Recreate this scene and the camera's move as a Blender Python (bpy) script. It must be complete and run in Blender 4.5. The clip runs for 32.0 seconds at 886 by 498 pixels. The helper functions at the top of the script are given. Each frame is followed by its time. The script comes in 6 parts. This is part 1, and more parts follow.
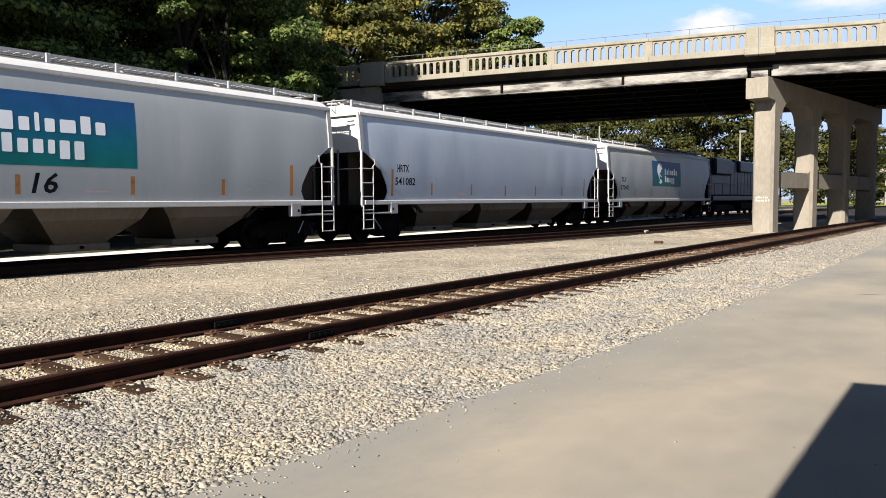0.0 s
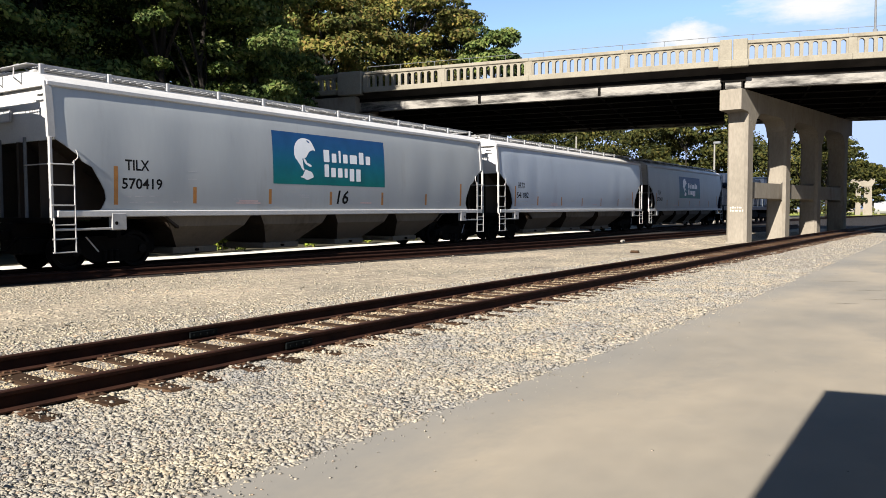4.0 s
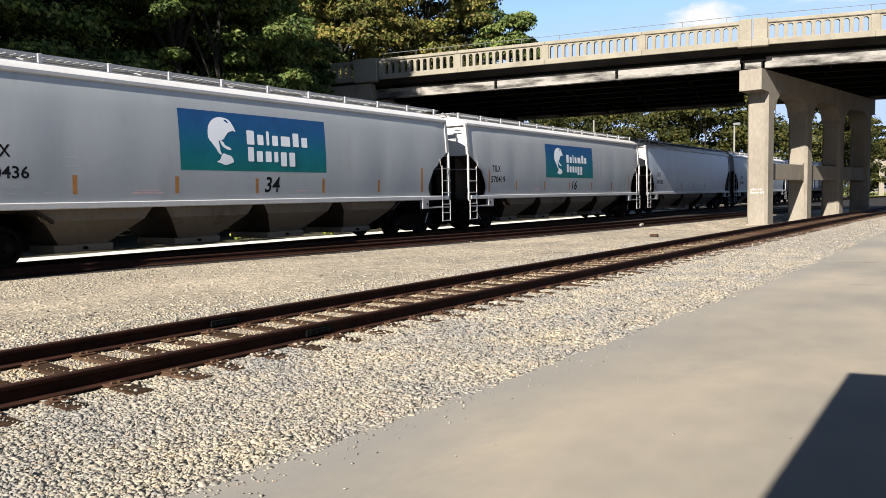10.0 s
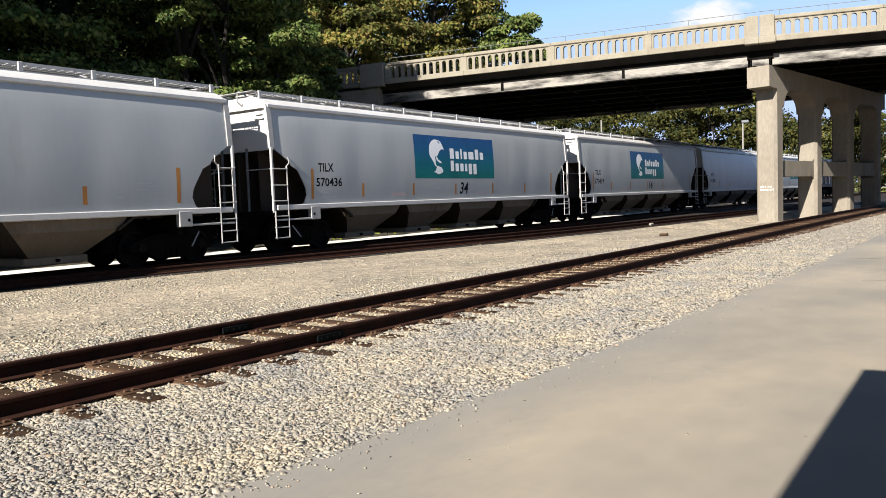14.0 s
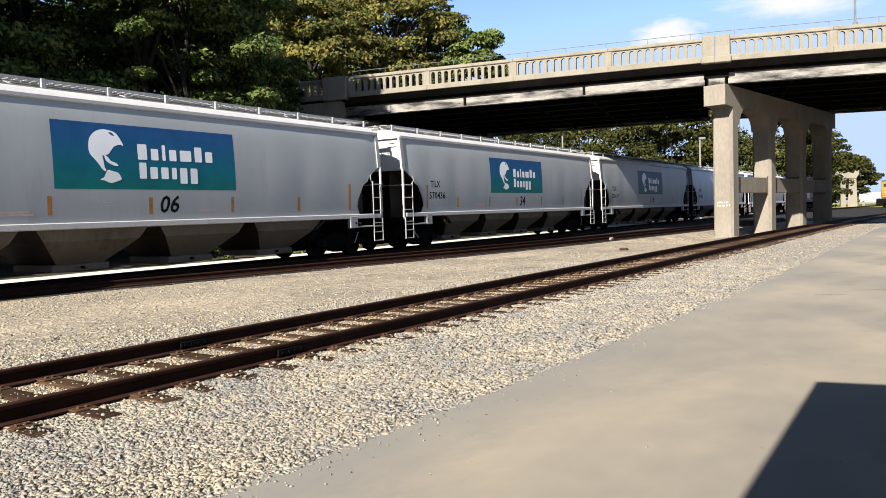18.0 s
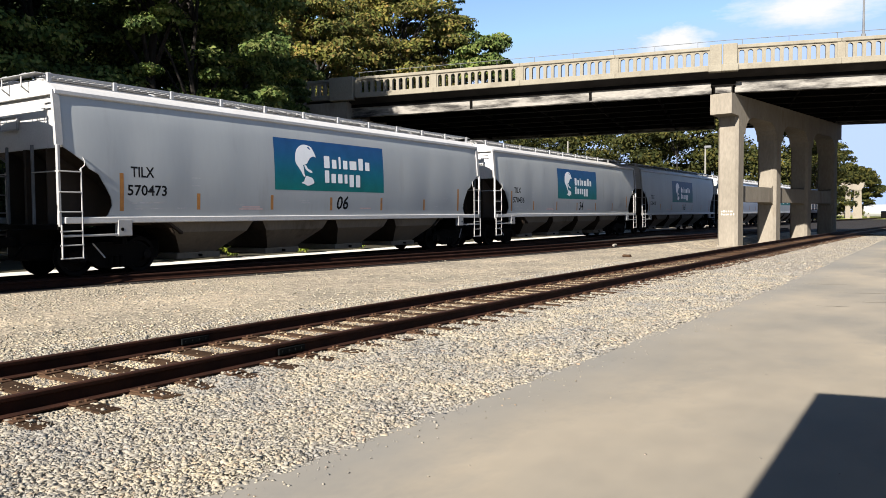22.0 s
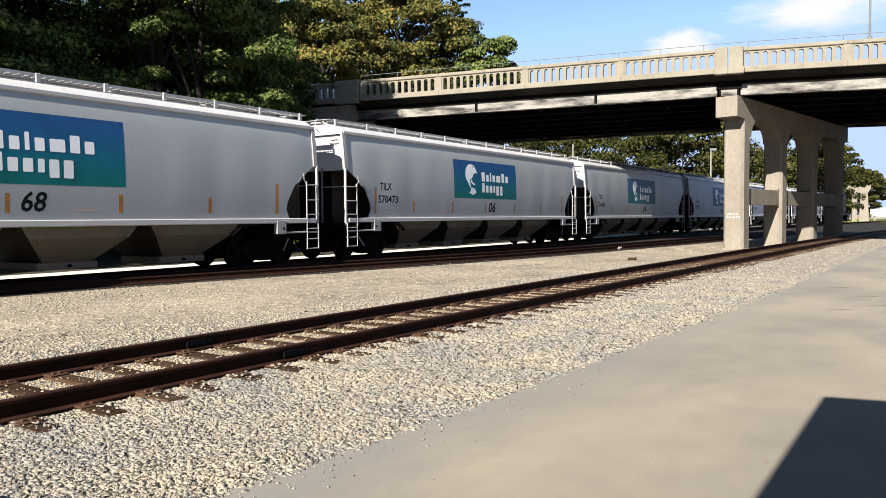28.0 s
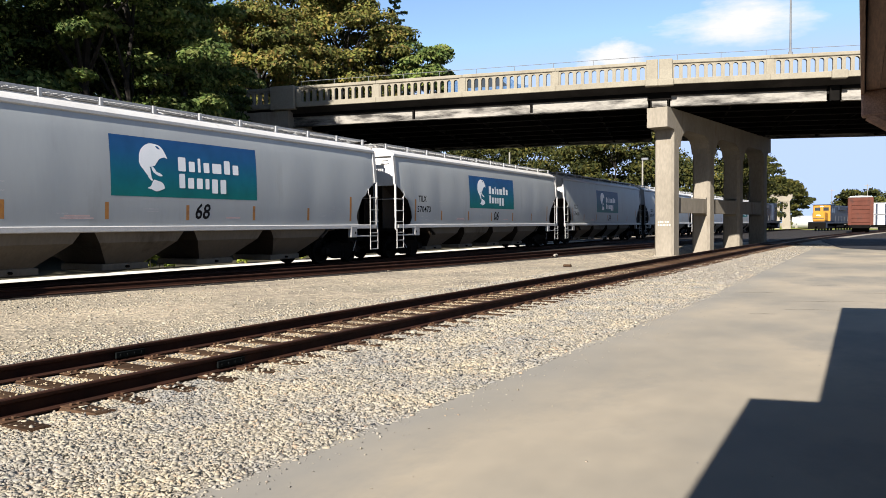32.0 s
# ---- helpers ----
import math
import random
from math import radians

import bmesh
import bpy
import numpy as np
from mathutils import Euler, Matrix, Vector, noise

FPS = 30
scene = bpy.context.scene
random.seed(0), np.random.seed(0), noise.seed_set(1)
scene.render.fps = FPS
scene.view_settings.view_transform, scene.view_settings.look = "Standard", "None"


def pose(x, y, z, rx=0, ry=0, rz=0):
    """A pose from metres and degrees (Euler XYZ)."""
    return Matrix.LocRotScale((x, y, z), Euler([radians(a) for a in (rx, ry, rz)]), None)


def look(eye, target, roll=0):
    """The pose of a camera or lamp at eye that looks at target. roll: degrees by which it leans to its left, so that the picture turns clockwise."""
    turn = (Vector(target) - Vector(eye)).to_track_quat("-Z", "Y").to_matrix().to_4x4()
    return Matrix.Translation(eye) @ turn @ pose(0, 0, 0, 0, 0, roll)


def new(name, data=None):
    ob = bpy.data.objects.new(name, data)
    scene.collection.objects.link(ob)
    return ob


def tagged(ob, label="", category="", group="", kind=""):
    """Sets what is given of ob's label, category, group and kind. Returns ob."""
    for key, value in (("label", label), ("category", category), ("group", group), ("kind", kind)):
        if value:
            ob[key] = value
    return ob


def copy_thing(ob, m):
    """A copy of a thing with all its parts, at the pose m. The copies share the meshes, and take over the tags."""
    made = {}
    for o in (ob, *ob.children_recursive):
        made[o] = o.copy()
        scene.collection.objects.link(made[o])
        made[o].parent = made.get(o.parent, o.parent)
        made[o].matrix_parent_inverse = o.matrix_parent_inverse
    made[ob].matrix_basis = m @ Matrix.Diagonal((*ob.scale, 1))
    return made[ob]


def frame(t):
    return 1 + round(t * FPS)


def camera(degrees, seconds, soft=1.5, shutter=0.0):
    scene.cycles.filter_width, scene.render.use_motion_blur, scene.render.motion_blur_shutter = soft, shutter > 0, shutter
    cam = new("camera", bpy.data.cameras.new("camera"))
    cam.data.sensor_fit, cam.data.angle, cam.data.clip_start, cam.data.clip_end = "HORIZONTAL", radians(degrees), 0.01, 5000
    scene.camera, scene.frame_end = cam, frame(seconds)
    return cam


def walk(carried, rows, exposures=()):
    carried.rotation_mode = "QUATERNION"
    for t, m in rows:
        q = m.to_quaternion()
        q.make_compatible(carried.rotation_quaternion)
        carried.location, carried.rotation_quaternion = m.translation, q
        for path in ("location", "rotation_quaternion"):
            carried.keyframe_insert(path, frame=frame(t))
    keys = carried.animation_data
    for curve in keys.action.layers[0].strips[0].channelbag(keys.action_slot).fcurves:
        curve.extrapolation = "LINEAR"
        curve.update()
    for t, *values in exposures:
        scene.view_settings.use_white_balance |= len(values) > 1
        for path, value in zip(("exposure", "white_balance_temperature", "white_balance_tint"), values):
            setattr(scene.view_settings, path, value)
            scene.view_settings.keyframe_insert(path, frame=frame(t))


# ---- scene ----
cam = camera(59.95, 32.0, soft=0.65)
EYE = (0.0, 0.0, 1.6)

# seconds, yaw, pitch, roll in degrees: a steady stand, the camera only turns
TURNS = [
    (0.0, 35.14, -3.66, 0.28), (0.5, 34.24, -3.24, -0.07), (1.0, 34.16, -2.76, -0.3),
    (1.5, 33.39, -2.67, -0.44), (2.0, 32.72, -2.9, -0.42), (2.5, 33.12, -2.99, -0.35),
    (4.5, 33.85, -2.94, 0.6), (5.0, 35.08, -3.39, 0.62), (5.5, 35.15, -3.09, 0.68),
    (6.0, 35.01, -3.44, 0.69), (6.5, 34.6, -3.47, 0.64), (7.0, 34.65, -3.34, 0.97),
    (7.5, 34.89, -3.66, 0.88), (8.0, 34.93, -3.62, 1.18), (8.5, 34.39, -3.95, 1.29),
    (9.0, 34.67, -4.12, 1.29), (9.5, 34.74, -4.17, 1.16), (10.0, 34.79, -3.96, 1.01),
    (10.5, 35.37, -3.95, 0.83), (11.0, 35.31, -4.17, 1.16), (11.5, 35.59, -3.91, 1.31),
    (12.0, 35.32, -3.81, 1.3), (12.5, 35.44, -3.41, 1.41), (13.0, 35.63, -3.62, 1.75),
    (13.5, 35.6, -3.74, 2.05), (14.0, 35.42, -3.71, 2.05), (14.5, 34.61, -3.29, 1.79),
    (16.5, 34.73, -3.39, 1.78), (17.0, 34.43, -3.54, 1.57), (17.5, 34.49, -3.34, 1.56),
    (18.0, 32.63, -2.78, 1.72), (18.5, 31.22, -2.53, 1.05), (19.0, 31.04, -2.23, 0.71),
    (19.5, 32.05, -2.43, 0.73), (20.0, 32.41, -2.49, 0.63), (20.5, 32.68, -2.5, 0.64),
    (21.0, 32.58, -2.58, 0.69), (21.5, 32.8, -2.86, 0.4), (22.0, 32.91, -2.58, 0.44),
    (22.5, 33.45, -2.32, 0.4), (23.0, 33.72, -2.56, 0.06), (23.5, 34.52, -2.52, 0.5),
    (24.0, 33.88, -2.24, 0.87), (24.5, 32.7, -2.27, 0.68), (25.0, 32.95, -2.51, 0.34),
    (25.5, 32.81, -2.42, 0.17), (26.0, 32.78, -2.6, 0.24), (26.5, 32.95, -2.58, 0.17),
    (28.5, 33.34, -2.24, 0.43), (29.0, 33.09, -2.03, 0.27), (29.5, 32.66, -1.93, 0.42),
    (30.0, 32.19, -2.08, 0.41), (30.5, 31.1, -1.94, 0.49), (31.0, 30.0, -1.57, 0.27),
    (31.5, 28.98, -1.46, 0.33), (32.0, 28.65, -1.85, 0.36),
]
walk(cam, [(t, pose(*EYE, 90 + pitch, roll, yaw)) for t, yaw, pitch, roll in TURNS])

# ---- world, sun ----
SUN_WAY = Vector((-0.09, 1.70, -1.0))  # the way the sunlight travels


def build_light():
    world = bpy.data.worlds.new("sky")
    scene.world = world
    world.use_nodes = True
    nt = world.node_tree
    sky = nt.nodes.new("ShaderNodeTexSky")
    sky.sky_type = "NISHITA"
    sky.sun_disc = False
    sky.sun_elevation = radians(30.4)
    sky.sun_rotation = radians(177.0)
    sky.air_density = 0.75
    sky.dust_density = 0.05
    sky.ozone_density = 1.6
    back = nt.nodes["Background"]
    back.inputs["Strength"].default_value = 0.058
    # the glow low over the horizon stays a pale blue
    low = nt.nodes.new("ShaderNodeMix")
    low.data_type, low.blend_type = "RGBA", "DARKEN"
    low.inputs[0].default_value = 1.0
    low.inputs[7].default_value = (2.9, 3.75, 5.6, 1)
    nt.links.new(sky.outputs[0], low.inputs[6])
    nt.links.new(low.outputs[2], back.inputs["Color"])
    sun = new("sun", bpy.data.lights.new("sun", "SUN"))
    sun.data.energy = 5.0
    sun.data.angle = radians(0.53)
    sun.data.color = (1.0, 0.93, 0.845)
    sun.matrix_world = look((20, -60, 60), Vector((20, -60, 60)) + SUN_WAY)


build_light()
scene.view_settings.exposure = 1.80


# ---- mesh helpers ----
def corner_box():
    """The faces of a box with chamfered edges, over vertices (sign x, sign y, sign z, kept axis)."""
    signs = [(a, b, c) for a in (-1, 1) for b in (-1, 1) for c in (-1, 1)]
    ids = {(s, a): n for n, (s, a) in enumerate((s, a) for s in signs for a in range(3))}
    at = [Vector([s[k] * (1.0 if k == a else 0.9) for k in range(3)]) for s in signs for a in range(3)]
    faces = []
    for a in range(3):
        b, c = (a + 1) % 3, (a + 2) % 3
        for sg in (-1, 1):
            ring = []
            for u, v in ((-1, -1), (1, -1), (1, 1), (-1, 1)):
                s = [0, 0, 0]
                s[a], s[b], s[c] = sg, u, v
                ring.append(ids[tuple(s), a])
            faces.append(ring)
        for u in (-1, 1):
            for v in (-1, 1):
                s0, s1 = [0, 0, 0], [0, 0, 0]
                s0[a], s0[b], s0[c] = -1, u, v
                s1[a], s1[b], s1[c] = 1, u, v
                faces.append([ids[tuple(s0), b], ids[tuple(s1), b], ids[tuple(s1), c], ids[tuple(s0), c]])
    faces += [[ids[s, 0], ids[s, 1], ids[s, 2]] for s in signs]
    good = []
    for f in faces:
        p = [at[i] for i in f]
        n = (p[1] - p[0]).cross(p[2] - p[0])
        good.append(tuple(f) if n.dot(sum(p, Vector())) > 0 else tuple(reversed(f)))
    return [(s, a) for s in signs for a in range(3)], good


BOX_VERTS, BOX_FACES = corner_box()
SIX = [(0, 2, 3, 1), (4, 5, 7, 6), (0, 1, 5, 4), (2, 6, 7, 3), (0, 4, 6, 2), (1, 3, 7, 5)]


class Build:
    """Gathers vertices and faces of one mesh."""

    def __init__(self):
        self.v, self.f = [], []

    def add(self, verts, faces):
        n = len(self.v)
        self.v += [tuple(p) for p in verts]
        self.f += [tuple(i + n for i in f) for f in faces]
        return self

    def box(self, x0, x1, y0, y1, z0, z1, c=0.0, m=None):
        mid = ((x0 + x1) / 2, (y0 + y1) / 2, (z0 + z1) / 2)
        half = (abs(x1 - x0) / 2, abs(y1 - y0) / 2, abs(z1 - z0) / 2)
        c = min(c, 0.45 * min(half) * 2)
        if c > 0:
            pts = [[mid[k] + s[k] * (half[k] - (0 if k == a else c)) for k in range(3)] for s, a in BOX_VERTS]
            fs = BOX_FACES
        else:
            pts = [[mid[0] + a * half[0], mid[1] + b * half[1], mid[2] + d * half[2]] for a in (-1, 1) for b in (-1, 1) for d in (-1, 1)]
            fs = [(0, 1, 3, 2), (4, 6, 7, 5), (0, 4, 5, 1), (2, 3, 7, 6), (0, 2, 6, 4), (1, 5, 7, 3)]
        if m is not None:
            pts = [m @ Vector(p) for p in pts]
        return self.add(pts, fs)

    def prism(self, poly, axis, a, b):
        """A polygon in the plane across axis (x: y,z; y: x,z; z: x,y), drawn out from a to b."""
        def put(p, w):
            return {"x": (w, p[0], p[1]), "y": (p[0], w, p[1]), "z": (p[0], p[1], w)}[axis]
        n = len(poly)
        area = sum(poly[i][0] * poly[(i + 1) % n][1] - poly[(i + 1) % n][0] * poly[i][1] for i in range(n))
        flip = (area > 0) == (axis == "y")
        if a > b:
            a, b = b, a
        verts = [put(p, a) for p in poly] + [put(p, b) for p in poly]
        faces = [tuple(reversed(range(n))), tuple(range(n, 2 * n))] + [(i, (i + 1) % n, n + (i + 1) % n, n + i) for i in range(n)]
        if flip:
            faces = [tuple(reversed(f)) for f in faces]
        return self.add(verts, faces)

    def rod(self, p, q, r, r2=None, n=8, caps=True):
        p, q = Vector(p), Vector(q)
        r2 = r if r2 is None else r2
        w = (q - p).normalized()
        u = w.orthogonal().normalized()
        v = w.cross(u)
        ring = [(math.cos(2 * math.pi * k / n), math.sin(2 * math.pi * k / n)) for k in range(n)]
        verts = [p + r * (a * u + b * v) for a, b in ring] + [q + r2 * (a * u + b * v) for a, b in ring]
        faces = [(k, (k + 1) % n, n + (k + 1) % n, n + k) for k in range(n)]
        if caps:
            faces += [tuple(reversed(range(n))), tuple(range(n, 2 * n))]
        return self.add(verts, faces)

    def tube(self, pts, r, n=6):
        for a, b in zip(pts, pts[1:]):
            self.rod(a, b, r, n=n)
        return self

    def hexa(self, pts):
        """A block from its eight corners: four below, counter-clockwise, then four above."""
        return self.add(pts, [(3, 2, 1, 0), (4, 5, 6, 7), (0, 1, 5, 4), (1, 2, 6, 5), (2, 3, 7, 6), (3, 0, 4, 7)])

    def mesh(self, name, smooth=False):
        me = bpy.data.meshes.new(name)
        me.from_pydata(self.v, [], self.f)
        me.update()
        if smooth:
            me.polygons.foreach_set("use_smooth", [True] * len(me.polygons))
        return me


def big_mesh(name, verts, faces, smooth=False):
    """A large mesh of faces that all have the same number of corners, from arrays."""
    me = bpy.data.meshes.new(name)
    n, k = faces.shape
    me.vertices.add(len(verts))
    me.vertices.foreach_set("co", np.asarray(verts, np.float32).ravel())
    me.loops.add(n * k)
    me.loops.foreach_set("vertex_index", faces.astype(np.int32).ravel())
    me.polygons.add(n)
    me.polygons.foreach_set("loop_start", np.arange(0, n * k, k, dtype=np.int32))
    me.update(calc_edges=True)
    if smooth:
        me.polygons.foreach_set("use_smooth", [True] * n)
    return me


def part(name, build, material, parent, label="", smooth=False):
    """Links a Build or a mesh as one object under a thing or a part."""
    me = build.mesh(name, smooth) if isinstance(build, Build) else build
    if material is not None and not me.materials:
        me.materials.append(material)
    ob = new(name, me)
    ob.parent = parent
    if label:
        ob["label"] = label
    return ob


def thing(name, label, category, group="", kind="", at=None):
    ob = new(name)
    ob.empty_display_size = 0.2
    if at is not None:
        ob.matrix_basis = at
    return tagged(ob, label, category, group, kind)


def solid(name, build, material, label, category, group="", kind="", smooth=False):
    """A thing, or a piece of the setting, that is one mesh."""
    ob = part(name, build, material, None, smooth=smooth)
    return tagged(ob, label, category, group, kind)


def lettering(text, height, material, name="lettering", width=0.0, slant=0.0):
    """A flat mesh of a word in the built-in font, in the plane x = 0, along +y, z up, from its lower corner."""
    cu = bpy.data.curves.new(name, "FONT")
    cu.body, cu.size, cu.resolution_u, cu.offset = text, height / 0.69, 2, 0.028 * height
    ob = bpy.data.objects.new(name, cu)
    me = bpy.data.meshes.new_from_object(ob)
    bpy.data.objects.remove(ob)
    for v in me.vertices:
        v.co.x += slant * v.co.y
    xs = [v.co.x for v in me.vertices]
    lo, hi = min(xs), max(xs)
    k = width / (hi - lo) if width else 1.0
    me.transform(Matrix(((0, 0, 1, 0), (k, 0, 0, -lo * k), (0, 1, 0, 0), (0, 0, 0, 1))))
    me.materials.append(material)
    return me


# ---- materials ----
def socket(node, *names):
    for n in names:
        if n in node.inputs:
            return node.inputs[n]


def ramp(nt, stops):
    r = nt.nodes.new("ShaderNodeValToRGB")
    while len(r.color_ramp.elements) < len(stops):
        r.color_ramp.elements.new(0.5)
    for e, (p, c) in zip(r.color_ramp.elements, stops):
        e.position, e.color = p, (*c, 1) if len(c) == 3 else c
    return r


def noise_node(nt, co, scale, detail=5.0, rough=0.55):
    n = nt.nodes.new("ShaderNodeTexNoise")
    n.inputs["Scale"].default_value, n.inputs["Detail"].default_value, n.inputs["Roughness"].default_value = scale, detail, rough
    nt.links.new(co, n.inputs["Vector"])
    return n


def mix_colour(nt, fac, a, b, mode="MIX"):
    m = nt.nodes.new("ShaderNodeMix")
    m.data_type, m.blend_type = "RGBA", mode
    for sock, val in ((m.inputs[0], fac), (m.inputs[6], a), (m.inputs[7], b)):
        if isinstance(val, (int, float)):
            sock.default_value = val
        elif isinstance(val, tuple):
            sock.default_value = (*val, 1)
        else:
            nt.links.new(val, sock)
    return m.outputs[2]


def mat(name, dark, light, scale=3.0, rough=0.8, metal=0.0, bump=0.0, bscale=60.0, stain=None, stain_scale=0.8, stain_from=0.55, fine=0.25,
        vary=0.0, stretch=(1, 1, 1), bdist=0.01, voronoi=0.0, spec=None):
    """A surface whose colour runs between two tones by coarse and fine noise, with stains of a third tone and a fine relief."""
    m = bpy.data.materials.new(name)
    m.use_nodes = True
    nt = m.node_tree
    bsdf = nt.nodes["Principled BSDF"]
    tc = nt.nodes.new("ShaderNodeTexCoord")
    mp = nt.nodes.new("ShaderNodeMapping")
    mp.inputs["Scale"].default_value = stretch
    nt.links.new(tc.outputs["Object"], mp.inputs["Vector"])
    co = mp.outputs[0]
    n1 = noise_node(nt, co, scale)
    r1 = ramp(nt, [(0.3, dark), (0.7, light)])
    nt.links.new(n1.outputs["Fac"], r1.inputs[0])
    colour = r1.outputs[0]
    n2 = noise_node(nt, co, scale * 14, 3.0)
    if fine:
        r2 = ramp(nt, [(0.3, (1 - fine,) * 3), (0.7, (1 + fine * 0.6,) * 3)])
        nt.links.new(n2.outputs["Fac"], r2.inputs[0])
        colour = mix_colour(nt, 1.0, colour, r2.outputs[0], "MULTIPLY")
    if voronoi:
        vo = nt.nodes.new("ShaderNodeTexVoronoi")
        vo.inputs["Scale"].default_value = voronoi
        nt.links.new(co, vo.inputs["Vector"])
        r4 = ramp(nt, [(0.0, (0.55, 0.55, 0.55)), (1.0, (1.3, 1.27, 1.2))])
        nt.links.new(vo.outputs["Color"], r4.inputs[0])
        colour = mix_colour(nt, 1.0, colour, r4.outputs[0], "MULTIPLY")
    if stain is not None:
        n3 = noise_node(nt, co, stain_scale, 7.0, 0.65)
        r3 = ramp(nt, [(stain_from, (0, 0, 0)), (min(1.0, stain_from + 0.15), (1, 1, 1))])
        nt.links.new(n3.outputs["Fac"], r3.inputs[0])
        colour = mix_colour(nt, r3.outputs[0], colour, stain)
    if vary:
        info = nt.nodes.new("ShaderNodeObjectInfo")
        r5 = ramp(nt, [(0.0, (1 - vary,) * 3), (1.0, (1 + vary,) * 3)])
        nt.links.new(info.outputs["Random"], r5.inputs[0])
        colour = mix_colour(nt, 1.0, colour, r5.outputs[0], "MULTIPLY")
    nt.links.new(colour, bsdf.inputs["Base Color"])
    bsdf.inputs["Metallic"].default_value = metal
    rr = ramp(nt, [(0.2, (max(0.03, rough - 0.12),) * 3), (0.8, (min(1.0, rough + 0.12),) * 3)])
    nt.links.new(n2.outputs["Fac"], rr.inputs[0])
    nt.links.new(rr.outputs[0], bsdf.inputs["Roughness"])
    if spec is not None or rough > 0.75:
        socket(bsdf, "Specular IOR Level").default_value = 0.25 if spec is None else spec
    if bump:
        nb = noise_node(nt, co, bscale, 4.0)
        b = nt.nodes.new("ShaderNodeBump")
        b.inputs["Strength"].default_value, b.inputs["Distance"].default_value = bump, bdist
        nt.links.new(nb.outputs["Fac"] if not voronoi else vo.outputs["Distance"], b.inputs["Height"])
        nt.links.new(b.outputs[0], bsdf.inputs["Normal"])
    return m


def leaf_mat(name, tones, thin=0.25):
    m = bpy.data.materials.new(name)
    m.use_nodes = True
    nt = m.node_tree
    bsdf = nt.nodes["Principled BSDF"]
    geo = nt.nodes.new("ShaderNodeNewGeometry")
    r = ramp(nt, [(k / (len(tones) - 1), c) for k, c in enumerate(tones)])
    nt.links.new(geo.outputs["Random Per Island"], r.inputs[0])
    tc = nt.nodes.new("ShaderNodeTexCoord")
    n = noise_node(nt, tc.outputs["Object"], 0.45, 3.0)
    # dark and bright patches imitate the crown's self-shadow between clumps
    rr = ramp(nt, [(0.36, (0.55, 0.62, 0.60)), (0.64, (1.85, 1.66, 1.3))])
    nt.links.new(n.outputs["Fac"], rr.inputs[0])
    colour = mix_colour(nt, 1.0, r.outputs[0], rr.outputs[0], "MULTIPLY")
    nt.links.new(colour, bsdf.inputs["Base Color"])
    bsdf.inputs["Roughness"].default_value = 0.75
    socket(bsdf, "Specular IOR Level").default_value = 0.12
    tr = nt.nodes.new("ShaderNodeBsdfTranslucent")
    nt.links.new(colour, tr.inputs["Color"])
    mx = nt.nodes.new("ShaderNodeMixShader")
    mx.inputs[0].default_value = thin
    nt.links.new(bsdf.outputs[0], mx.inputs[1])
    nt.links.new(tr.outputs[0], mx.inputs[2])
    nt.links.new(mx.outputs[0], nt.nodes["Material Output"].inputs["Surface"])
    return m


def sign_mat():
    m = mat("sign_print", (0.5, 0.5, 0.5), (0.5, 0.5, 0.5), rough=0.5, spec=0.15)
    nt = m.node_tree
    tc = nt.nodes.new("ShaderNodeTexCoord")
    sep = nt.nodes.new("ShaderNodeSeparateXYZ")
    nt.links.new(tc.outputs["Object"], sep.inputs[0])
    mr = nt.nodes.new("ShaderNodeMapRange")
    mr.inputs[1].default_value, mr.inputs[2].default_value = 2.2, 3.77
    nt.links.new(sep.outputs[2], mr.inputs[0])
    r = ramp(nt, [(0.0, (0.0024, 0.122, 0.112)), (0.35, (0.003, 0.104, 0.145)), (0.75, (0.009, 0.070, 0.172)), (1.0, (0.012, 0.060, 0.168))])
    nt.links.new(mr.outputs[0], r.inputs[0])
    n = noise_node(nt, tc.outputs["Object"], 2.0)
    r2 = ramp(nt, [(0.3, (0.85,) * 3), (0.7, (1.1,) * 3)])
    nt.links.new(n.outputs["Fac"], r2.inputs[0])
    nt.links.new(mix_colour(nt, 1.0, r.outputs[0], r2.outputs[0], "MULTIPLY"), nt.nodes["Principled BSDF"].inputs["Base Color"])
    return m


def glass_mat():
    m = bpy.data.materials.new("dark_glass")
    m.use_nodes = True
    b = m.node_tree.nodes["Principled BSDF"]
    b.inputs["Base Color"].default_value = (0.02, 0.025, 0.03, 1)
    b.inputs["Roughness"].default_value = 0.08
    return m


